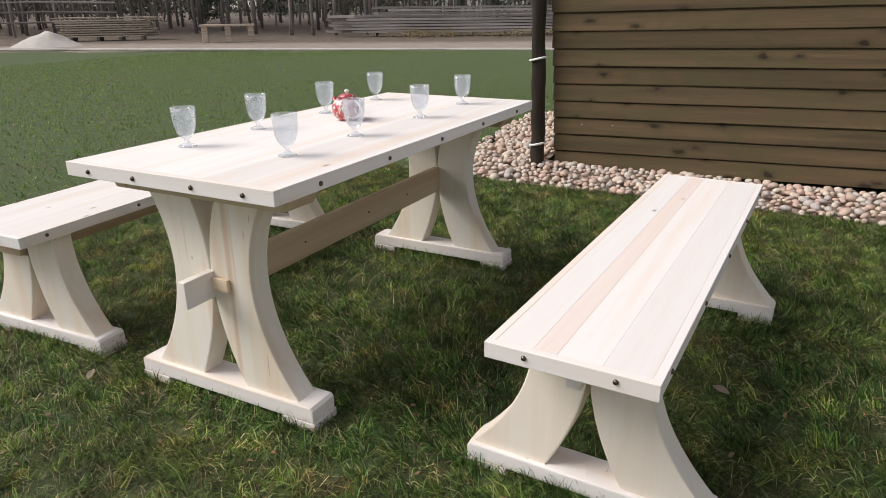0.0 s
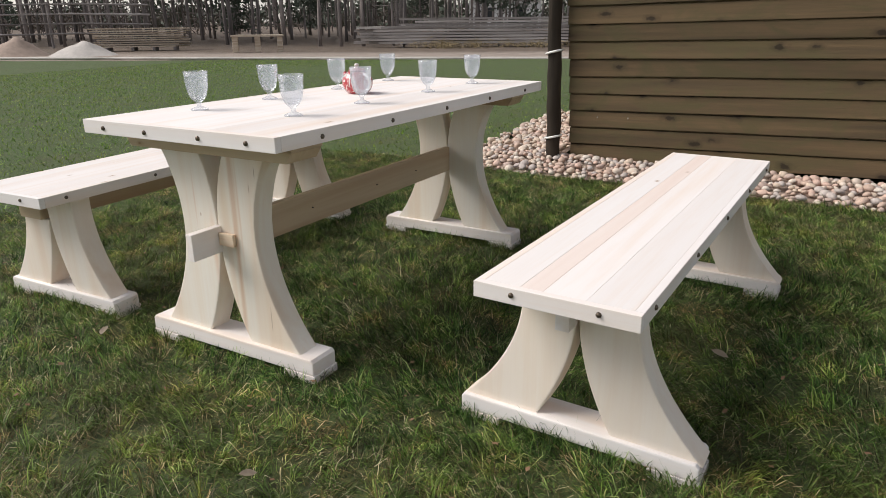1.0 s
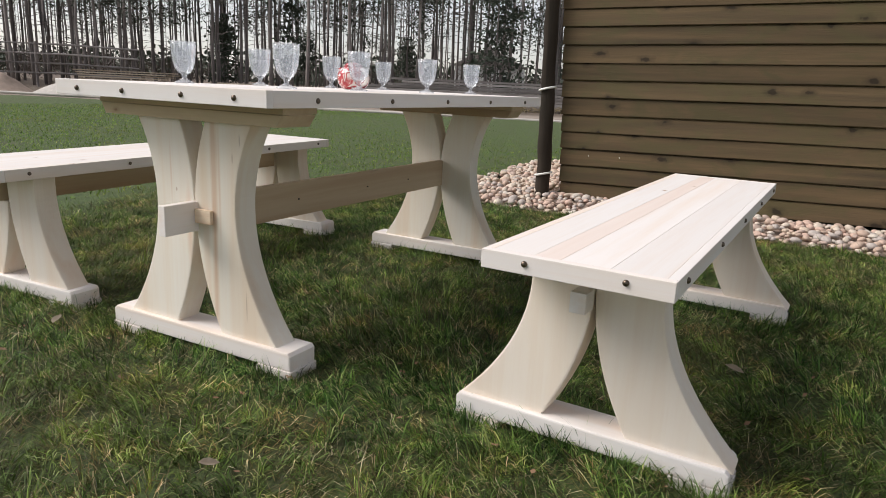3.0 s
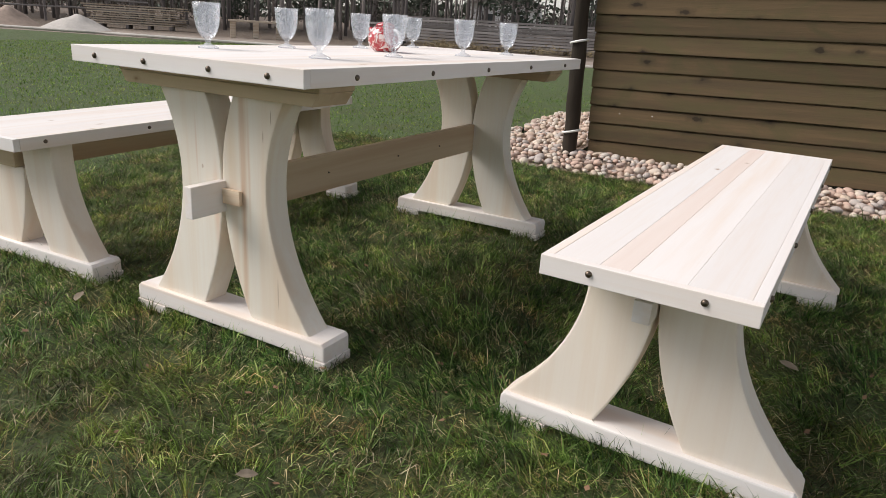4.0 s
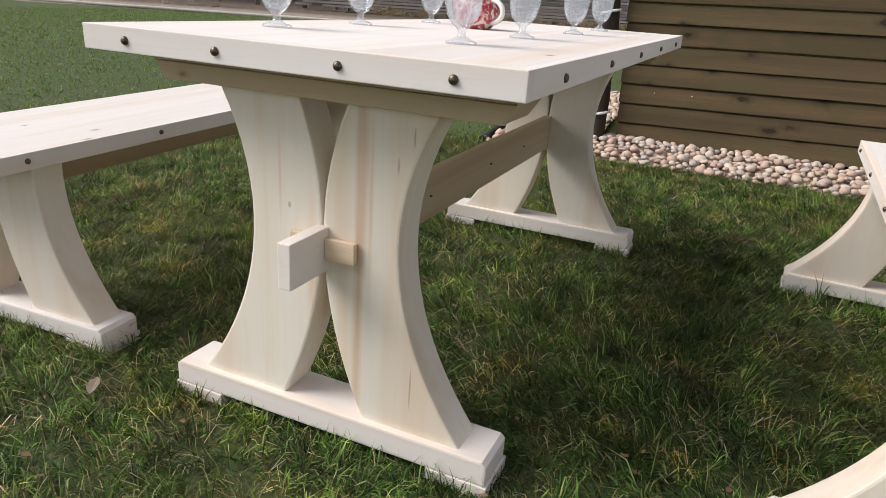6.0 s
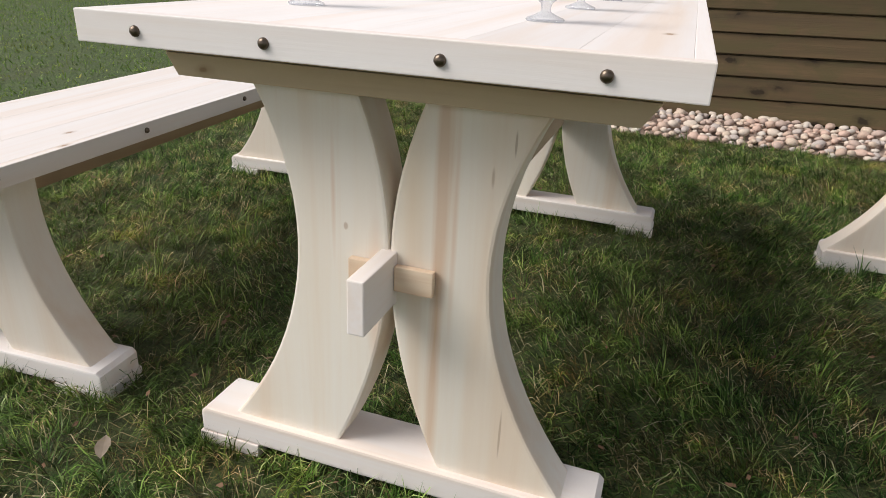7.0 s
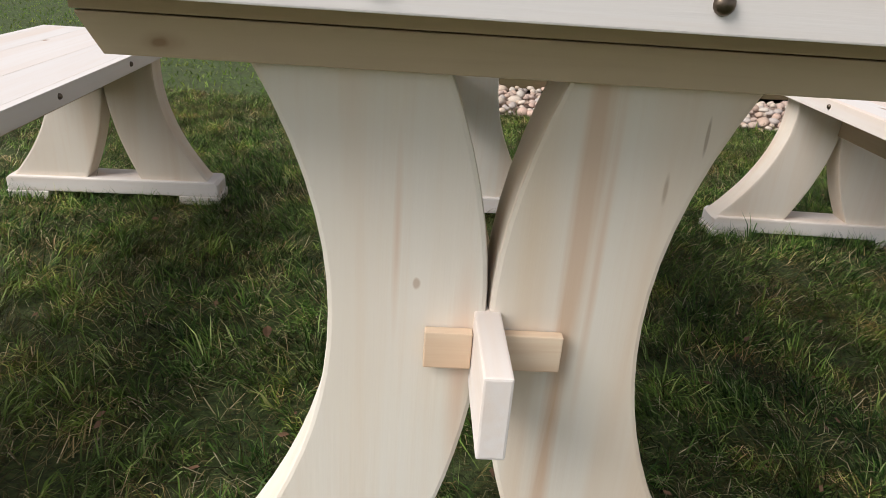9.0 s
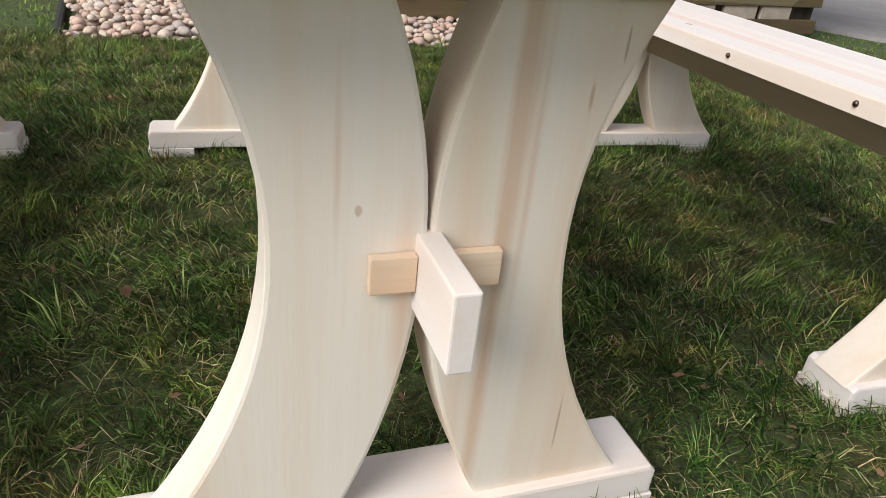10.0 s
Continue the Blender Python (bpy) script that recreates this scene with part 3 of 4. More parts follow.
build_bench(pose(1.128, 0.026, 0.0, 0.3, 0, -2.4), 0.388, 1.74, 0.175, "raw pale pine bench with a pinkish stripe, near the shed", (0.1, 0.485, 0.87, 1.255, 1.64), (-0.085, -0.03, 0.07), 1, 0.012, -0.040, -0.004, (-0.324, 0.313), (1.5, 1.5))
build_bench(pose(-0.953, 0.005, -0.006, 0.55, 0, 2.4), 0.425, 1.765, 0.135, "raw pale pine bench with curved legs, beside the open lawn", (0.1, 0.49, 0.89, 1.28, 1.67), (-0.08, 0.07), -1, 0.008, tenon=None, shift=0.024, foot=(-0.288, 0.334), outer=(1.35, 1.2), inner=0.72, packed=True)


# ---- glasses and teapot ----
def build_glass():
    outer = [(0.0005, 0.0), (0.030, 0.0), (0.0315, 0.002), (0.030, 0.0045), (0.018, 0.009), (0.0085, 0.014), (0.0075, 0.020), (0.0095, 0.027), (0.020, 0.036),
             (0.029, 0.050), (0.0345, 0.068), (0.0375, 0.09), (0.0395, 0.112), (0.0415, 0.133)]
    inner = [(0.0395, 0.1335), (0.0375, 0.112), (0.0352, 0.09), (0.032, 0.068), (0.0265, 0.051), (0.017, 0.040), (0.008, 0.036), (0.0005, 0.0355)]
    bm = lathe(outer + inner, 72, 12, 0.0010, 0.034, 0.1)
    root = thing("water_glass", pose(0, 0, 0), "clear pressed-glass goblet with ribbed bowl, standing on the table", "glass", "glasses on the table")
    part("bowl", bm, glass_mat, root, "", True)
    return root


GLASSES = ((-0.23, 0.31), (-0.247, 0.655), (-0.255, 1.07), (-0.29, 1.50), (0.155, 0.335), (0.152, 0.69), (0.16, 1.125), (0.145, 1.535))
first_glass = build_glass()
first_glass.matrix_basis = pose(*GLASSES[0], 0.7605) @ Matrix.Scale(0.93, 4)
for k, (gx, gy) in enumerate(GLASSES[1:]):
    copy_thing(first_glass, pose(gx, gy, 0.7605, 0, 0, 23 * k))


def build_teapot():
    root = thing("teapot", pose(-0.07, 0.965, 0.7605, 0, 0, -20) @ Matrix.Scale(1.02, 4), "small round floral teapot in red and white on the table", "teapot")
    body = [(0.0005, 0.0), (0.036, 0.0), (0.042, 0.004), (0.054, 0.018), (0.060, 0.036), (0.059, 0.054), (0.051, 0.070), (0.038, 0.081), (0.033, 0.083), (0.031, 0.078), (0.0005, 0.077)]
    part("body", lathe(body, 40), ceramic, root, "", True)
    lid = part("lid", lathe([(0.0005, 0.0835), (0.033, 0.0835), (0.034, 0.086), (0.027, 0.093), (0.012, 0.098), (0.0005, 0.099)], 32), ceramic, root, "", True)
    part("knob", lathe([(0.005, 0.0985), (0.006, 0.101), (0.009, 0.105), (0.0095, 0.109), (0.005, 0.1125), (0.0005, 0.113)], 20), white_glaze, lid, "small round white knob", True)
    pts = [(0.052 + 0.036 * math.sin(a), 0, 0.045 + 0.028 * math.cos(a)) for a in (math.pi * k / 12 for k in range(13))]
    part("handle", tube(pts, 0.0065, 10), white_glaze, root, "white glazed loop handle", True)
    part("spout", tube([(-0.050, 0, 0.034), (-0.068, 0, 0.042), (-0.080, 0, 0.058), (-0.088, 0, 0.076)], 0.011, 12, (1.3, 1.0, 0.8, 0.7)), ceramic, root, "", True)


build_teapot()


# ---- shed ----
SHED_AT = pose(-0.1, 3.56, 0, 0, -1.0, 2.5)
SHED_LONG, SHED_HIGH, LAP = 4.3, 2.45, 0.1197


def build_shed():
    root = thing("shed", SHED_AT, "brown stained wooden shed with overlapping horizontal boards, on a bed of stones", "shed", kind="structure")
    part("wall", box(0.03, SHED_LONG - 0.03, 0.035, 0.10, 0.04, SHED_HIGH), shed_post, root)
    part("wall", box(0.0, 0.065, 0.10, 3.0, 0.04, SHED_HIGH), shed_board, root)
    part("wall", box(SHED_LONG - 0.095, SHED_LONG - 0.03, 0.10, 3.0, 0.04, SHED_HIGH), shed_board, root)
    part("wall", box(0.065, SHED_LONG - 0.095, 2.935, 3.0, 0.04, SHED_HIGH), shed_board, root)
    # roof out of view; its front overhang is added to darken the upper wall
    roof = box(-0.25, SHED_LONG + 0.2, -0.3, 3.2, SHED_HIGH + 0.02, SHED_HIGH + 0.10)
    part("roof", roof, grey_board, root, "flat grey board roof, out of view, with an eave added to shade the wall")
    rng = random.Random(3)
    for k in range(-1, 20):
        z = 0.158 + LAP * k
        thick, drop = 0.021 + rng.uniform(-0.002, 0.003), rng.uniform(-0.003, 0.003)
        bm = bmesh.new()
        n = 22
        x0, x1 = 0.022 - 0.05 * z + rng.uniform(-0.004, 0.004), SHED_LONG if k >= 0 else 2.75
        rings = []
        for i in range(n + 1):
            x = x0 + (x1 - x0) * i / n
            wav = 0.0035 * noise.noise((x * 1.7, k * 5.1, 0)) + 0.002 * noise.noise((x * 6, k * 3.3, 2))
            bow = 0.003 * noise.noise((x * 0.9, k * 2.3, 7))
            lo, hi = z + drop + wav, z + LAP + 0.018
            slot = z + LAP - 0.009 + 0.002 * noise.noise((x * 3, k * 1.9, 5))
            rings.append([bm.verts.new(p) for p in ((x, -0.006 + bow, lo), (x, -0.007 + bow, lo + 0.003), (x, 0.003 + bow, slot), (x, 0.019, slot + 0.001), (x, 0.019, hi), (x, 0.033, hi), (x, thick - 0.006 + bow, lo))])
        for a, b in zip(rings, rings[1:]):
            for q in range(7):
                bm.faces.new((a[q], a[(q + 1) % 7], b[(q + 1) % 7], b[q]))
        bm.faces.new(rings[0][::-1])
        bm.faces.new(rings[-1])
        part("board", bm, shed_board, root)
    part("sill", box(2.76, SHED_LONG - 0.005, -0.004, 0.034, -0.03, 0.066, 0.003), shed_board, root, "dark base board")
    for x in (0.124, 0.343):
        part("nail", dome_bolt((x + 0.09, -0.0065, 0.353), (0, -1, 0.1), 0.004), white_band, root, "pale nail head", True)
    x = 2.8
    while x < SHED_LONG - 0.3:
        w = rng.uniform(0.2, 0.3)
        part("block", box(x, x + w, 0.002, 0.034, 0.0665, 0.1575, 0.006), brick_pale, root, "pale block under the boards")
        x += w + rng.uniform(0.04, 0.09)


build_shed()


def build_post():
    root = thing("post", pose(-0.192, 3.50, 0.0, 0, -1.6, 0), "dark weathered round post with two white bands at the shed corner", "post")
    bm = bmesh.new()
    rings = []
    for i in range(40):
        z = -0.05 + 2.7 * i / 39
        rings.append([bm.verts.new((0.050 * (1 + 0.22 * noise.noise((math.cos(a) * 1.4, math.sin(a) * 1.4, z * 6))) * math.cos(a),
                                    0.050 * (1 + 0.22 * noise.noise((math.cos(a) * 1.4, math.sin(a) * 1.4, z * 6))) * math.sin(a), z)) for a in (2 * math.pi * k / 14 for k in range(14))])
    for a, b in zip(rings, rings[1:]):
        for k in range(14):
            bm.faces.new((a[k], a[(k + 1) % 14], b[(k + 1) % 14], b[k]))
    bm.faces.new(rings[-1])
    part("pole", bm, shed_post, root, "", True)
    for z in (0.206, 0.809):
        pts = [(0.058 * math.cos(a), 0.058 * math.sin(a), z + 0.012 * math.cos(a)) for a in (2 * math.pi * k / 20 for k in range(21))]
        part("band", tube(pts, 0.008, 8), white_band, root, "white plastic tie band", True)


build_post()


# ---- bed of river stones round the shed ----
def stone_mesh(seed):
    rng = random.Random(seed)
    bm = bmesh.new()
    bmesh.ops.create_icosphere(bm, subdivisions=2, radius=1.0)
    sx, sy, sz = rng.uniform(0.85, 1.3), rng.uniform(0.75, 1.0), rng.uniform(0.55, 0.8)
    for v in bm.verts:
        f = 1 + 0.22 * noise.noise(v.co * 1.1 + Vector((seed * 7.7, 0, 0)))
        v.co = Vector((v.co.x * sx, v.co.y * sy, v.co.z * sz)) * f
    return bm


STONES = [mesh_of("stone", stone_mesh(s), stones_mat, True) for s in range(9)]


def build_stones():
    bed = thing("stone_bed", pose(0, 0, 0), "bed of rounded pink and cream river stones along the shed", "stone bed", kind="structure")
    bm = bmesh.new()
    rows = []
    for i in range(41):
        x = -0.80 + 4.1 * i / 40
        rows.append([bm.verts.new((x, 3.10 + 0.55 * j / 6, -0.02 + 0.05 * min(1, j / 3) + 0.006 * noise.noise((x * 5, j, 0)))) for j in range(7)])
    for a, b in zip(rows, rows[1:]):
        for j in range(6):
            bm.faces.new((a[j], b[j], b[j + 1], a[j + 1]))
    bm2 = bm
    back = [(-0.80, 3.65), (-0.20, 3.65), (-0.45, 6.0), (-1.12, 6.0)]
    vs = [bm2.verts.new((x, y, 0.02)) for x, y in back]
    bm2.faces.new(vs)
    part("fill", bm2, sand_brown, bed, "gritty fill between the stones")
    rng = random.Random(11)
    spots = []
    cell = {}
    tries = 0
    while len(spots) < 1450 and tries < 90000:
        tries += 1
        if rng.random() < 0.72:
            x, y = rng.uniform(-0.8, 3.3), rng.uniform(3.10, 3.56)
        else:
            y = rng.uniform(3.5, 5.9)
            x = rng.uniform(-0.80 - 0.11 * (y - 3.1), -0.22 - 0.02 * (y - 3.5))
        r = rng.choice((0.017, 0.019, 0.022, 0.025, 0.029, 0.035))
        if x > 0.0 and y > 3.54:
            continue
        key = (int(x / 0.1), int(y / 0.1))
        near = [s for i in (-1, 0, 1) for j in (-1, 0, 1) for s in cell.get((key[0] + i, key[1] + j), ())]
        if any((s[0] - x) ** 2 + (s[1] - y) ** 2 < (0.80 * (s[2] + r)) ** 2 for s in near):
            continue
        cell.setdefault(key, []).append((x, y, r))
        spots.append((x, y, r))
    spots.sort(key=lambda s: abs(s[0] - 0.6) + 1.5 * max(0, s[1] - 3.3))
    rest_v, rest_f = [], []
    for k, (x, y, r) in enumerate(spots):
        lift = 0.055 * min(1.0, max(0.0, (y - 3.10) / 0.3)) + rng.uniform(-0.006, 0.016)
        m = Matrix.LocRotScale((x, y, lift + 0.25 * r), Euler((rng.uniform(-0.4, 0.4), rng.uniform(-0.4, 0.4), rng.uniform(0, 6.28))), (r, r, r))
        me = STONES[rng.randrange(9)]
        if k < 300:
            ob = new("stone", me)
            ob.matrix_basis = m
            ob.parent = bed
        else:
            n0 = len(rest_v)
            rest_v += [tuple(m @ v.co) for v in me.vertices]
            rest_f += [tuple(n0 + i for i in p.vertices) for p in me.polygons]
    me = bpy.data.meshes.new("stones")
    me.from_pydata(rest_v, [], rest_f)
    me.materials.append(stones_mat)
    me.polygons.foreach_set("use_smooth", [True] * len(me.polygons))
    ob = new("stones", me)
    ob.parent = bed
    tagged(ob, kind="stuff")
    edge = tube([(-0.83, 3.12, 0.012), (-0.95, 4.2, 0.016), (-1.15, 6.0, 0.018)], 0.02, 8)
    part("edging", edge, edging_black, bed, "black lawn edging strip")


build_stones()


def build_yard_pad():
    bm = bmesh.new()
    middle = bm.verts.new((9.6, 6.6, 0.03))
    rim, low = [], []
    for k in range(48):
        a = 2 * math.pi * k / 48
        f = 1 + 0.03 * noise.noise((math.cos(a) * 2, math.sin(a) * 2, 0))
        x, y = 9.6 + 5.3 * f * math.cos(a), 6.6 + 5.5 * f * math.sin(a)
        rim.append(bm.verts.new((x, y, 0.022)))
        low.append(bm.verts.new((9.6 + (x - 9.6) * 1.02, 6.6 + (y - 6.6) * 1.02, -0.05)))
    for k in range(48):
        q = (k + 1) % 48
        bm.faces.new((middle, rim[k], rim[q]))
        bm.faces.new((rim[k], low[k], low[q], rim[q]))
    tagged(part("pavement", bm, grit, None, "grey gritty yard surface beside the shed"), category="pavement", kind="structure")


build_yard_pad()


# ---- leaves on the grass ----
def build_leaf(x, y, size, material, turn, label):
    bm = bmesh.new()
    out = [(0, -1), (0.35, -0.6), (0.55, 0), (0.42, 0.5), (0, 1), (-0.42, 0.5), (-0.55, 0), (-0.35, -0.6)]
    c = bm.verts.new((0, 0, 0.0))
    ring = [bm.verts.new((px * size, py * size, 0.25 * size * abs(px))) for px, py in out]
    for i in range(8):
        bm.faces.new((c, ring[i], ring[(i + 1) % 8]))
    bmesh.ops.solidify(bm, geom=bm.faces[:], thickness=0.0008)
    ob = part("fallen_leaf", bm, material, None, label)
    ob.matrix_basis = pose(x, y, 0.034, 12, -9, turn)
    tagged(ob, category="leaf", group="leaves on the grass")


for lx, ly, ls, lm, lt, ll in ((-0.477, -0.005, 0.026, dead_leaf, 30, "pale dry fallen leaf lying on the grass"), (1.394, 0.827, 0.028, dead_leaf, 80, "pale dry fallen leaf lying on the grass"),
                               (-0.36, 0.75, 0.018, red_leaf, 10, "curled brown fallen leaf on the grass"), (-0.33, 0.20, 0.017, red_leaf, 120, "curled brown fallen leaf on the grass"),
                               (0.53, -0.33, 0.022, dead_leaf, 140, "pale dry fallen leaf lying on the grass")):
    build_leaf(lx, ly, ls, lm, lt, ll)


def build_litter():
    """Small dry scraps of leaf lying among the blades."""
    rng = random.Random(17)
    bm = bmesh.new()
    for _ in range(420):
        x, y = rng.uniform(-1.8, 2.2), rng.uniform(-0.8, 2.9)
        a, s = rng.uniform(0, 6.28), rng.uniform(0.004, 0.012)
        u, w = Vector((math.cos(a), math.sin(a), rng.uniform(-0.3, 0.3))) * s, Vector((-math.sin(a), math.cos(a), rng.uniform(-0.4, 0.4))) * s * 0.6
        p = Vector((x, y, rng.uniform(0.008, 0.02)))
        bm.faces.new([bm.verts.new(p + q) for q in (u, u * 0.3 + w, -u, -u * 0.2 - w)])
    tagged(part("leaf_litter", bm, red_leaf, None, "scraps of brown leaf among the grass"), category="leaf litter", kind="stuff")


build_litter()

# ---- the yard beyond the lawn ----
def heap(name, at, radius, high, material, label):
    bm = bmesh.new()
    rings = []
    for i in range(15):
        f = i / 14
        ring = []
        for k in range(36):
            a = 2 * math.pi * k / 36
            p = Vector((math.cos(a) * radius * f, math.sin(a) * radius * f * 0.9, 0))
            ring.append(bm.verts.new((p.x * (1 + 0.15 * noise.noise(p * 1.5)), p.y, high * max(0.0, (1 - f ** 1.15)) * (1 + 0.2 * noise.noise(p * 2.2)) - 0.08)))
        rings.append(ring)
    for a, b in zip(rings, rings[1:]):
        for k in range(36):
            bm.faces.new((a[k], a[(k + 1) % 36], b[(k + 1) % 36], b[k]))
    bmesh.ops.remove_doubles(bm, verts=bm.verts, dist=0.0005)
    ob = part(name, bm, material, None, label, True)
    ob.matrix_basis = pose(*at, 0)
    tagged(ob, category="sand heap", group="heaps beside the track")


heap("sand_heap", (-21.9, 14.0), 1.25, 0.52, sand_pale, "pale grey heap of sand beside the sandy track")
heap("sand_heap", (-24.3, 13.0), 1.2, 0.66, sand_brown, "brown heap of sand beside the sandy track")


def lumber(at, turn, length, layers, across, material, label, thick=0.05, gap=0.035, ragged=0.3, seed=1):
    root = thing("lumber_stack", pose(*at, 0, 0, 0, turn), label, "lumber stack", "lumber stacks at the wood's edge")
    rng = random.Random(seed)
    for x in (-0.4 * length, -0.1 * length, 0.15 * length, 0.4 * length):
        part("bearer", box(x - 0.05, x + 0.05, 0, across * 0.16, -0.05, 0.10), bark, root)
    z = 0.10
    for k in range(layers):
        for j in range(across):
            a, b = -length / 2 + rng.uniform(-ragged, ragged), length / 2 + rng.uniform(-ragged, ragged)
            bm = box(a, b, j * 0.16, j * 0.16 + 0.14, z, z + thick)
            part("board", bm, material, root)
        z += thick + gap
    return root


lumber((-23.0, 17.2), 42, 3.2, 9, 5, fresh_board, "stack of pale sawn boards with ragged ends", 0.045, 0.04, 0.35, 4)
lumber((-9.6, 25.6), 27, 13.5, 6, 5, grey_board, "long low stack of grey weathered boards", 0.09, 0.028, 0.7, 6)
lumber((-8.8, 26.8), 27, 12.0, 9, 4, grey_board, "long low stack of grey weathered boards", 0.085, 0.03, 0.9, 9)


def rustic_bench():
    root = thing("rustic_bench", pose(-17.3, 17.9, 0, 0, 0, 42), "old bench of one plank on three stubby posts", "bench")
    part("seat", box(-0.95, 0.95, -0.2, 0.2, 0.5, 0.57, 0.01), fresh_board, root)
    for x in (-0.8, 0, 0.8):
        part("leg", box(x - 0.1, x + 0.1, -0.14, 0.14, -0.05, 0.499, 0.02), fresh_board, root)


rustic_bench()


def mixer():
    root = thing("yard_machine", pose(-27.6, 12.9, 0, 0, 0, 65), "blue yard machine with an orange drum, by the wood", "machine")
    part("drum", lathe([(0.01, 0.75), (0.35, 0.78), (0.52, 1.05), (0.52, 1.5), (0.36, 1.9), (0.30, 1.95), (0.01, 1.95)], 24), orange_paint, root, "faded orange drum", True)
    for x in (-0.72, 0.72):
        part("side_panel", box(x - 0.3, x + 0.3, -0.28, 0.28, 0.55, 2.0, 0.03), blue_paint, root, "faded blue panel")
    part("chassis", box(-1.0, 1.0, -0.3, 0.3, 0.38, 0.545, 0.02), blue_paint, root)
    for x in (-0.75, 0.75):
        for y in (-0.38, 0.30):
            wheel = lathe([(0.01, 0), (0.26, 0.0), (0.28, 0.02), (0.28, 0.08), (0.26, 0.1), (0.01, 0.1)], 20)
            wheel.transform(pose(x, y + 0.1, 0.27, 90, 0, 0))
            part("wheel", wheel, rubber, root, "black rubber wheel")


mixer()


def parked_car():
    root = thing("parked_car", pose(-31.0, 11.3, 0, 0, 0, 60), "white car parked among the trees", "car")
    body = prism([(-2.1, 0.3), (-2.15, 0.75), (-1.95, 0.95), (-1.1, 1.0), (1.2, 1.0), (2.0, 0.86), (2.1, 0.6), (2.05, 0.3)], -0.85, 0.85, 0.06)
    part("body", body, white_paint, root)
    part("cabin", prism([(-1.5, 1.0), (-1.05, 1.45), (0.35, 1.48), (1.05, 1.0)], -0.74, 0.74, 0.05), dark_glass, root, "dark glazed cabin")
    part("roof", prism([(-1.0, 1.455), (-0.9, 1.5), (0.25, 1.53), (0.36, 1.487)], -0.7, 0.7, 0.01), white_paint, root)
    for x in (-1.3, 1.35):
        for y in (-0.88, 0.70):
            wheel = lathe([(0.01, 0), (0.2, 0.0), (0.31, 0.02), (0.31, 0.16), (0.2, 0.18), (0.01, 0.18)], 24)
            wheel.transform(pose(x, y + 0.18, 0.31, 90, 0, 0))
            part("wheel", wheel, rubber, root, "black tyre")


parked_car()

def rail_fence():
    root = thing("rail_fence", pose(-31.2, 16.3, 0, 0, 0, 45), "old grey wooden rail fence by the wood", "fence")
    for k in range(4):
        part("post", tube([(2.0 * k, 0, -0.1), (2.0 * k + 0.03, 0, 1.95)], 0.06, 8), bark, root)
    for z in (0.55, 0.98, 1.4, 1.82):
        part("rail", tube([(-0.2, -0.08, z), (3.0, -0.08, z + 0.04), (6.3, -0.08, z - 0.02)], 0.045, 8), grey_board, root)


rail_fence()


def far_house():
    root = thing("far_house", pose(-29.5, 66.0, 0, 0, 0, 20), "small white house far off behind the pines", "house")
    part("wall", box(-3.5, 3.5, -2.5, 2.5, -0.2, 3.0), white_paint, root)
    part("roof", prism([(-3.9, 3.01), (0, 5.0), (3.9, 3.01)], -2.8, 2.8), grey_board, root, "grey pitched roof")
    for x in (-2.0, 0.9):
        part("window", box(x, x + 1.0, -2.53, -2.501, 1.0, 2.1), dark_glass, root, "dark window pane")


far_house()

string_pts = [(x, 18.25 + 0.355 * x + 0.15 * noise.noise((x * 0.5, 0, 0)), 0.02) for x in (-26 + 0.8 * i for i in range(36))]
tagged(part("lawn_edging", tube(string_pts, 0.045, 6), sand_pale, None, "pale strip along the lawn's edge", True), category="edging", kind="structure")


# ---- pine wood ----
def tuft(bm, at, size, count, rng, flat=0.6, thin=1.0):
    for _ in range(count):
        d = Vector((rng.gauss(0, 1), rng.gauss(0, 1), rng.gauss(0, flat)))
        p = at + d * size * 0.5
        u = Vector((rng.gauss(0, 1), rng.gauss(0, 1), rng.gauss(0, 1))).normalized() * size * rng.uniform(0.12, 0.26)
        w = u.orthogonal().normalized() * size * rng.uniform(0.06, 0.12) * thin
        bm.faces.new([bm.verts.new(p + q) for q in (u, w, -u, -w)])


def pine_tree(seed, high, girth, low_crown):
    rng = random.Random(seed)
    root = thing("pine_tree", pose(0, 0, 0), "tall slim bare-trunked pine at the wood's edge", "tree", "pines of the wood")
    lean = Vector((rng.uniform(-0.02, 0.02), rng.uniform(-0.02, 0.02), 0))
    spine = [Vector((0, 0, -0.2 + high * i / 10)) + lean * high * i / 10 + Vector((rng.uniform(-0.05, 0.05), rng.uniform(-0.05, 0.05), 0)) for i in range(11)]
    part("trunk", tube(spine, girth, 8, [1.15] + [1 - 0.075 * i for i in range(1, 11)]), bark, root, "", True)
    for _ in range(20):
        z = rng.uniform(1.6, high * 0.62)
        i = z / high * 10
        base = spine[int(i)].lerp(spine[int(i) + 1], i % 1)
        a, ln = rng.uniform(0, 6.28), rng.uniform(0.5, 1.5)
        d = Vector((math.cos(a), math.sin(a), rng.uniform(-0.25, 0.35)))
        part("branch", tube([base, base + d * ln * 0.5, base + d * ln + Vector((0, 0, rng.uniform(-0.1, 0.2)))], 0.022, 4, (1, 0.7, 0.35)), bark, root)
    bm = bmesh.new()
    for _ in range(34):
        z = high * rng.uniform(low_crown, 1.02)
        r = 1.9 * (1.08 - z / high) ** 0.5 * rng.uniform(0.3, 1.0) * (1.2 if low_crown < 0.4 else 1.0)
        a = rng.uniform(0, 6.28)
        tuft(bm, Vector((math.cos(a) * r, math.sin(a) * r, z)) + lean * z, rng.uniform(0.7, 1.2), 44, rng, 0.6, 0.38)
    part("crown", bm, needles, root)
    return root


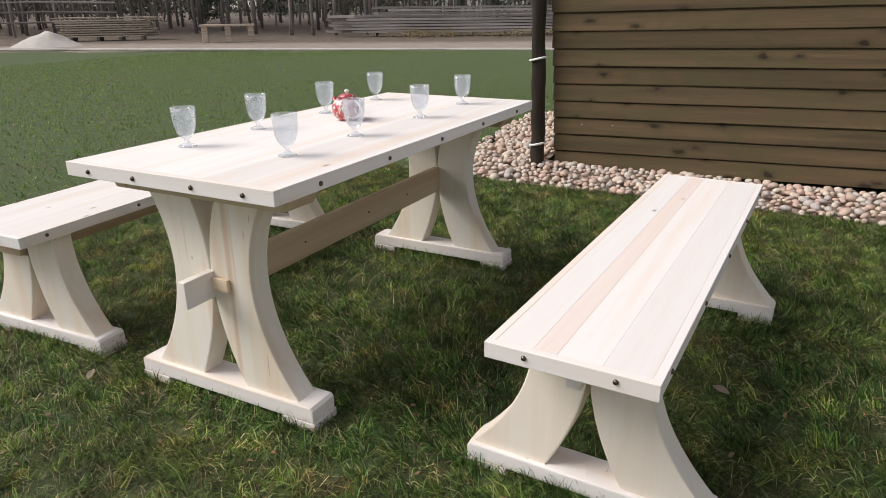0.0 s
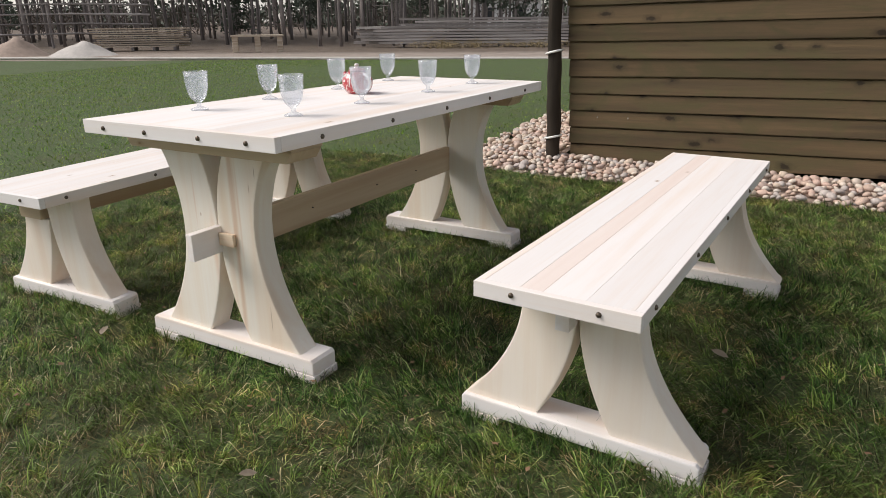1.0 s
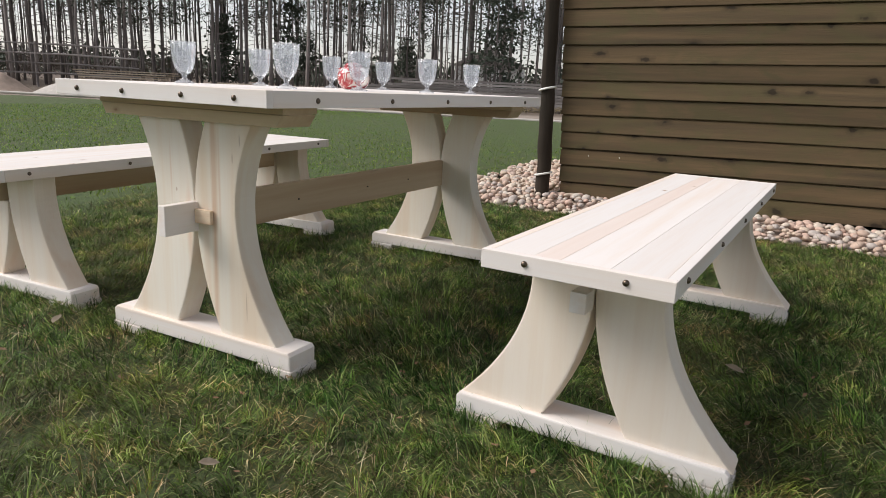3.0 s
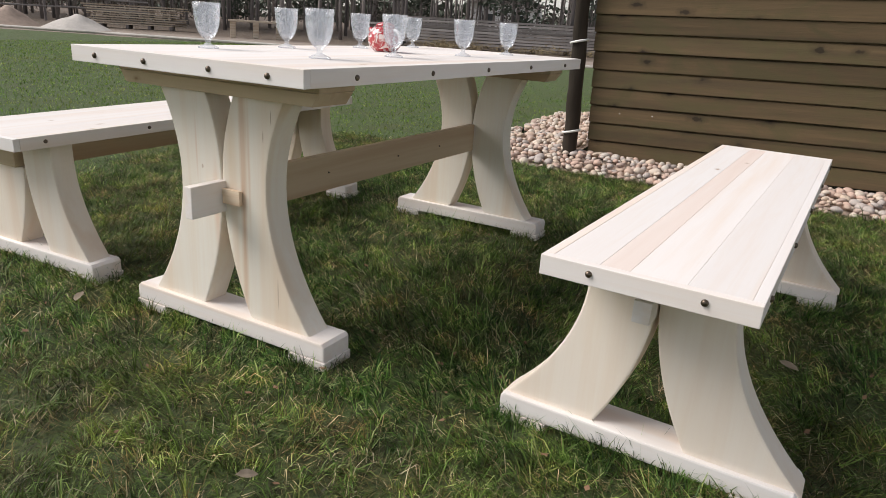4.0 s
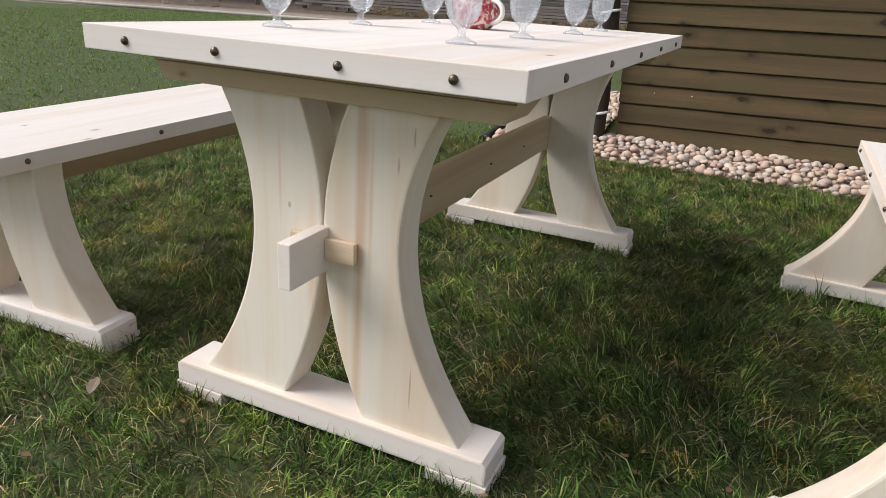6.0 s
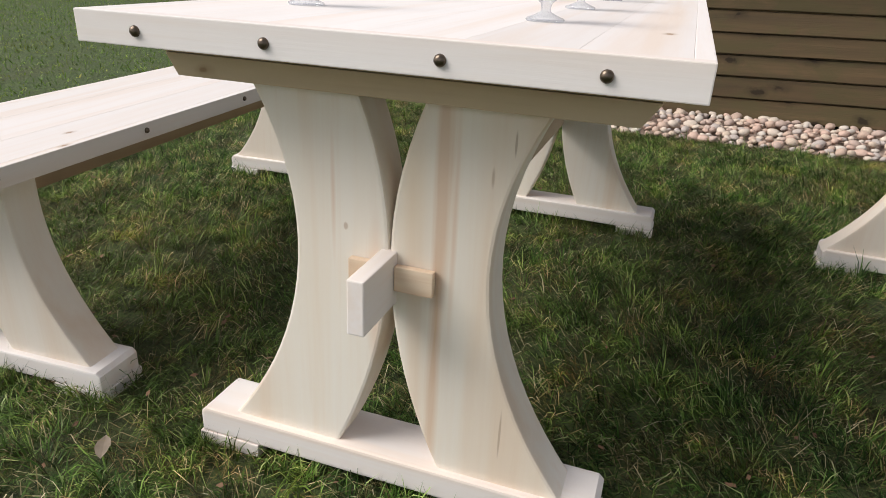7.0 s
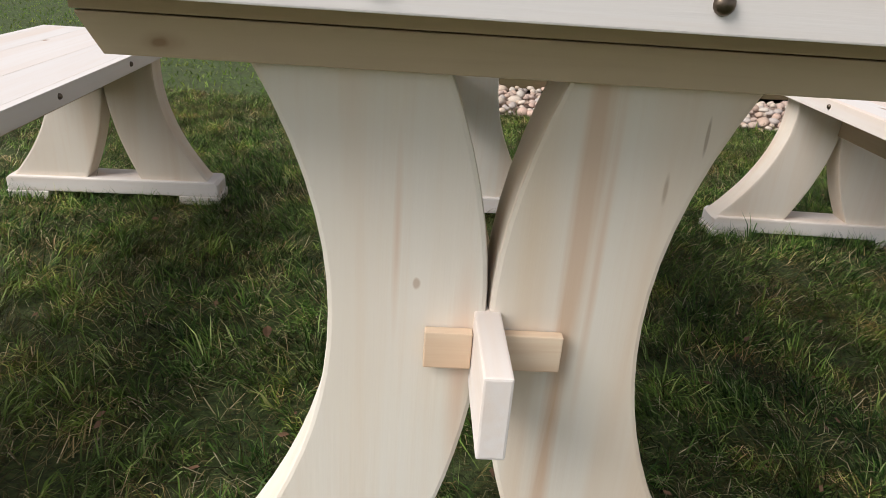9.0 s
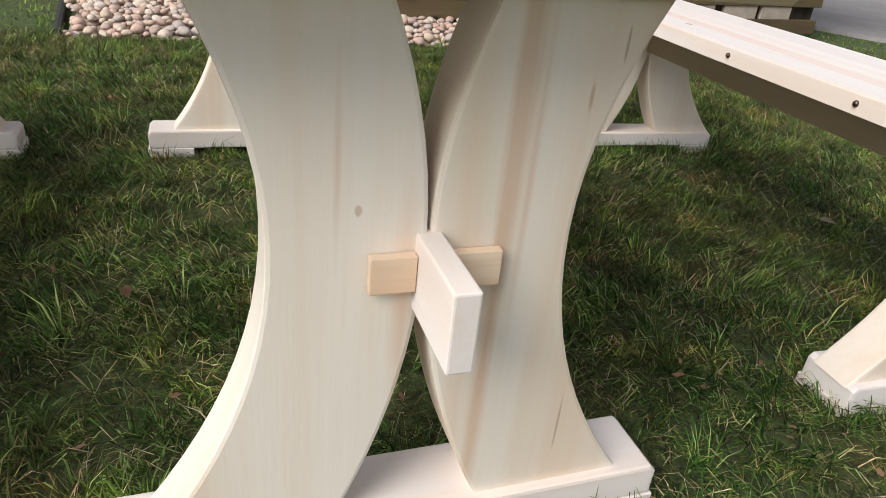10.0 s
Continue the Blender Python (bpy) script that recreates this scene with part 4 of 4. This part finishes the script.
def spruce(seed, high):
    rng = random.Random(seed)
    root = thing("young_conifer", pose(0, 0, 0), "young dark green conifer under the pines", "tree", "young conifers of the wood")
    part("trunk", tube([(0, 0, -0.2), (0.02, 0, high * 0.5), (0, 0, high)], 0.07, 6, (1, 0.6, 0.15)), bark, root)
    bm = bmesh.new()
    for i in range(60):
        z = high * rng.uniform(0.1, 1.0)
        r = high * 0.26 * (1.05 - z / high) * rng.uniform(0.4, 1.0)
        a = rng.uniform(0, 6.28)
        tuft(bm, Vector((math.cos(a) * r, math.sin(a) * r, z)), rng.uniform(0.45, 0.8), 20, rng, 0.35)
    part("crown", bm, needles, root)
    return root


def build_wood():
    rng = random.Random(21)
    kinds = [pine_tree(s, rng.uniform(15, 20), rng.uniform(0.055, 0.115), 0.52 if s % 3 else 0.24) for s in range(7)]
    small = [spruce(40 + s, rng.uniform(3.5, 7)) for s in range(3)]
    used, spots = set(), []
    while len(spots) < 195:
        depth = rng.uniform(0, 1) ** 1.3
        s = rng.uniform(-34, 16)
        # along the wood's edge, which runs beside the track, and back into the wood
        x, y = -14 + 0.92 * s - 0.39 * (9 + 32 * depth), 20.5 + 0.39 * s + 0.92 * (9 + 32 * depth) - 4.5
        if any((x - q[0]) ** 2 + (y - q[1]) ** 2 < 0.8 for q in spots):
            continue
        spots.append((x, y))
    for k, (x, y) in enumerate(spots):
        pool = small if k % 19 == 5 else kinds
        i = rng.randrange(len(pool))
        m = pose(x, y, 0, 0, 0, rng.uniform(0, 360))
        name = (pool is small, i)
        if name in used:
            copy_thing(pool[i], m)
        else:
            used.add(name)
            pool[i].matrix_basis = m
    for pool in (kinds, small):
        for i, ob in enumerate(pool):
            if (pool is small, i) not in used:
                ob.matrix_basis = pose(-40 - i, 40, 0)
    # the depth of the wood: thin far trunks, bare brush and a distant wooded rise
    vs, fs = [], []
    for _ in range(200):
        s, d = rng.uniform(-75, 45), rng.uniform(42, 85)
        x, y = -14 + 0.92 * s - 0.39 * d, 16 + 0.39 * s + 0.92 * d
        r, h = rng.uniform(0.06, 0.13), rng.uniform(14, 20)
        n0 = len(vs)
        for z, f in ((-0.5, 1.0), (h, 0.45)):
            vs += [(x + r * f * math.cos(a) + 0.02 * z * math.sin(n0), y + r * f * math.sin(a), z) for a in (0, 1.571, 3.142, 4.712)]
        fs += [(n0 + q, n0 + (q + 1) % 4, n0 + 4 + (q + 1) % 4, n0 + 4 + q) for q in range(4)]
    me = bpy.data.meshes.new("far_woods")
    me.from_pydata(vs, [], fs)
    me.materials.append(bark)
    tagged(new("far_woods", me), "many thin bare trunks deep in the pine wood", "wood", kind="stuff")
    bm = bmesh.new()
    for _ in range(230):
        s, d = rng.uniform(-75, 45), rng.uniform(22, 95)
        x, y = -14 + 0.92 * s - 0.39 * d, 16 + 0.39 * s + 0.92 * d
        tuft(bm, Vector((x, y, rng.uniform(0.3, 1.2) * (0.6 + d / 60))), rng.uniform(1.2, 2.4), 60, rng, 0.7, 0.16)
    tagged(part("undergrowth", bm, brush, None, "brown bare undergrowth between the trunks"), category="undergrowth", kind="stuff")
    bm = bmesh.new()
    for _ in range(500):
        s, d = rng.uniform(-130, 110), rng.uniform(95, 130)
        x, y = -14 + 0.92 * s - 0.39 * d, 16 + 0.39 * s + 0.92 * d
        tuft(bm, Vector((x, y, rng.uniform(0.3, 3.6))), rng.uniform(2.5, 4), 30, rng, 0.7)
    tagged(part("distant_woods", bm, needles, None, "dark wooded rise far behind the trunks"), category="wood", kind="stuff")
    bm = bmesh.new()
    for _ in range(90):
        s = rng.uniform(0, 14)
        tuft(bm, Vector((-13.5 + 0.89 * s + rng.uniform(-0.3, 0.3), 22.6 + 0.45 * s + rng.uniform(-0.5, 0.5), 0.08)), rng.uniform(0.3, 0.6), 40, rng, 0.4, 0.2)
    tagged(part("dry_weeds", bm, dry_weed, None, "dry yellow weeds in front of the lumber"), category="weeds", kind="stuff")


build_wood()
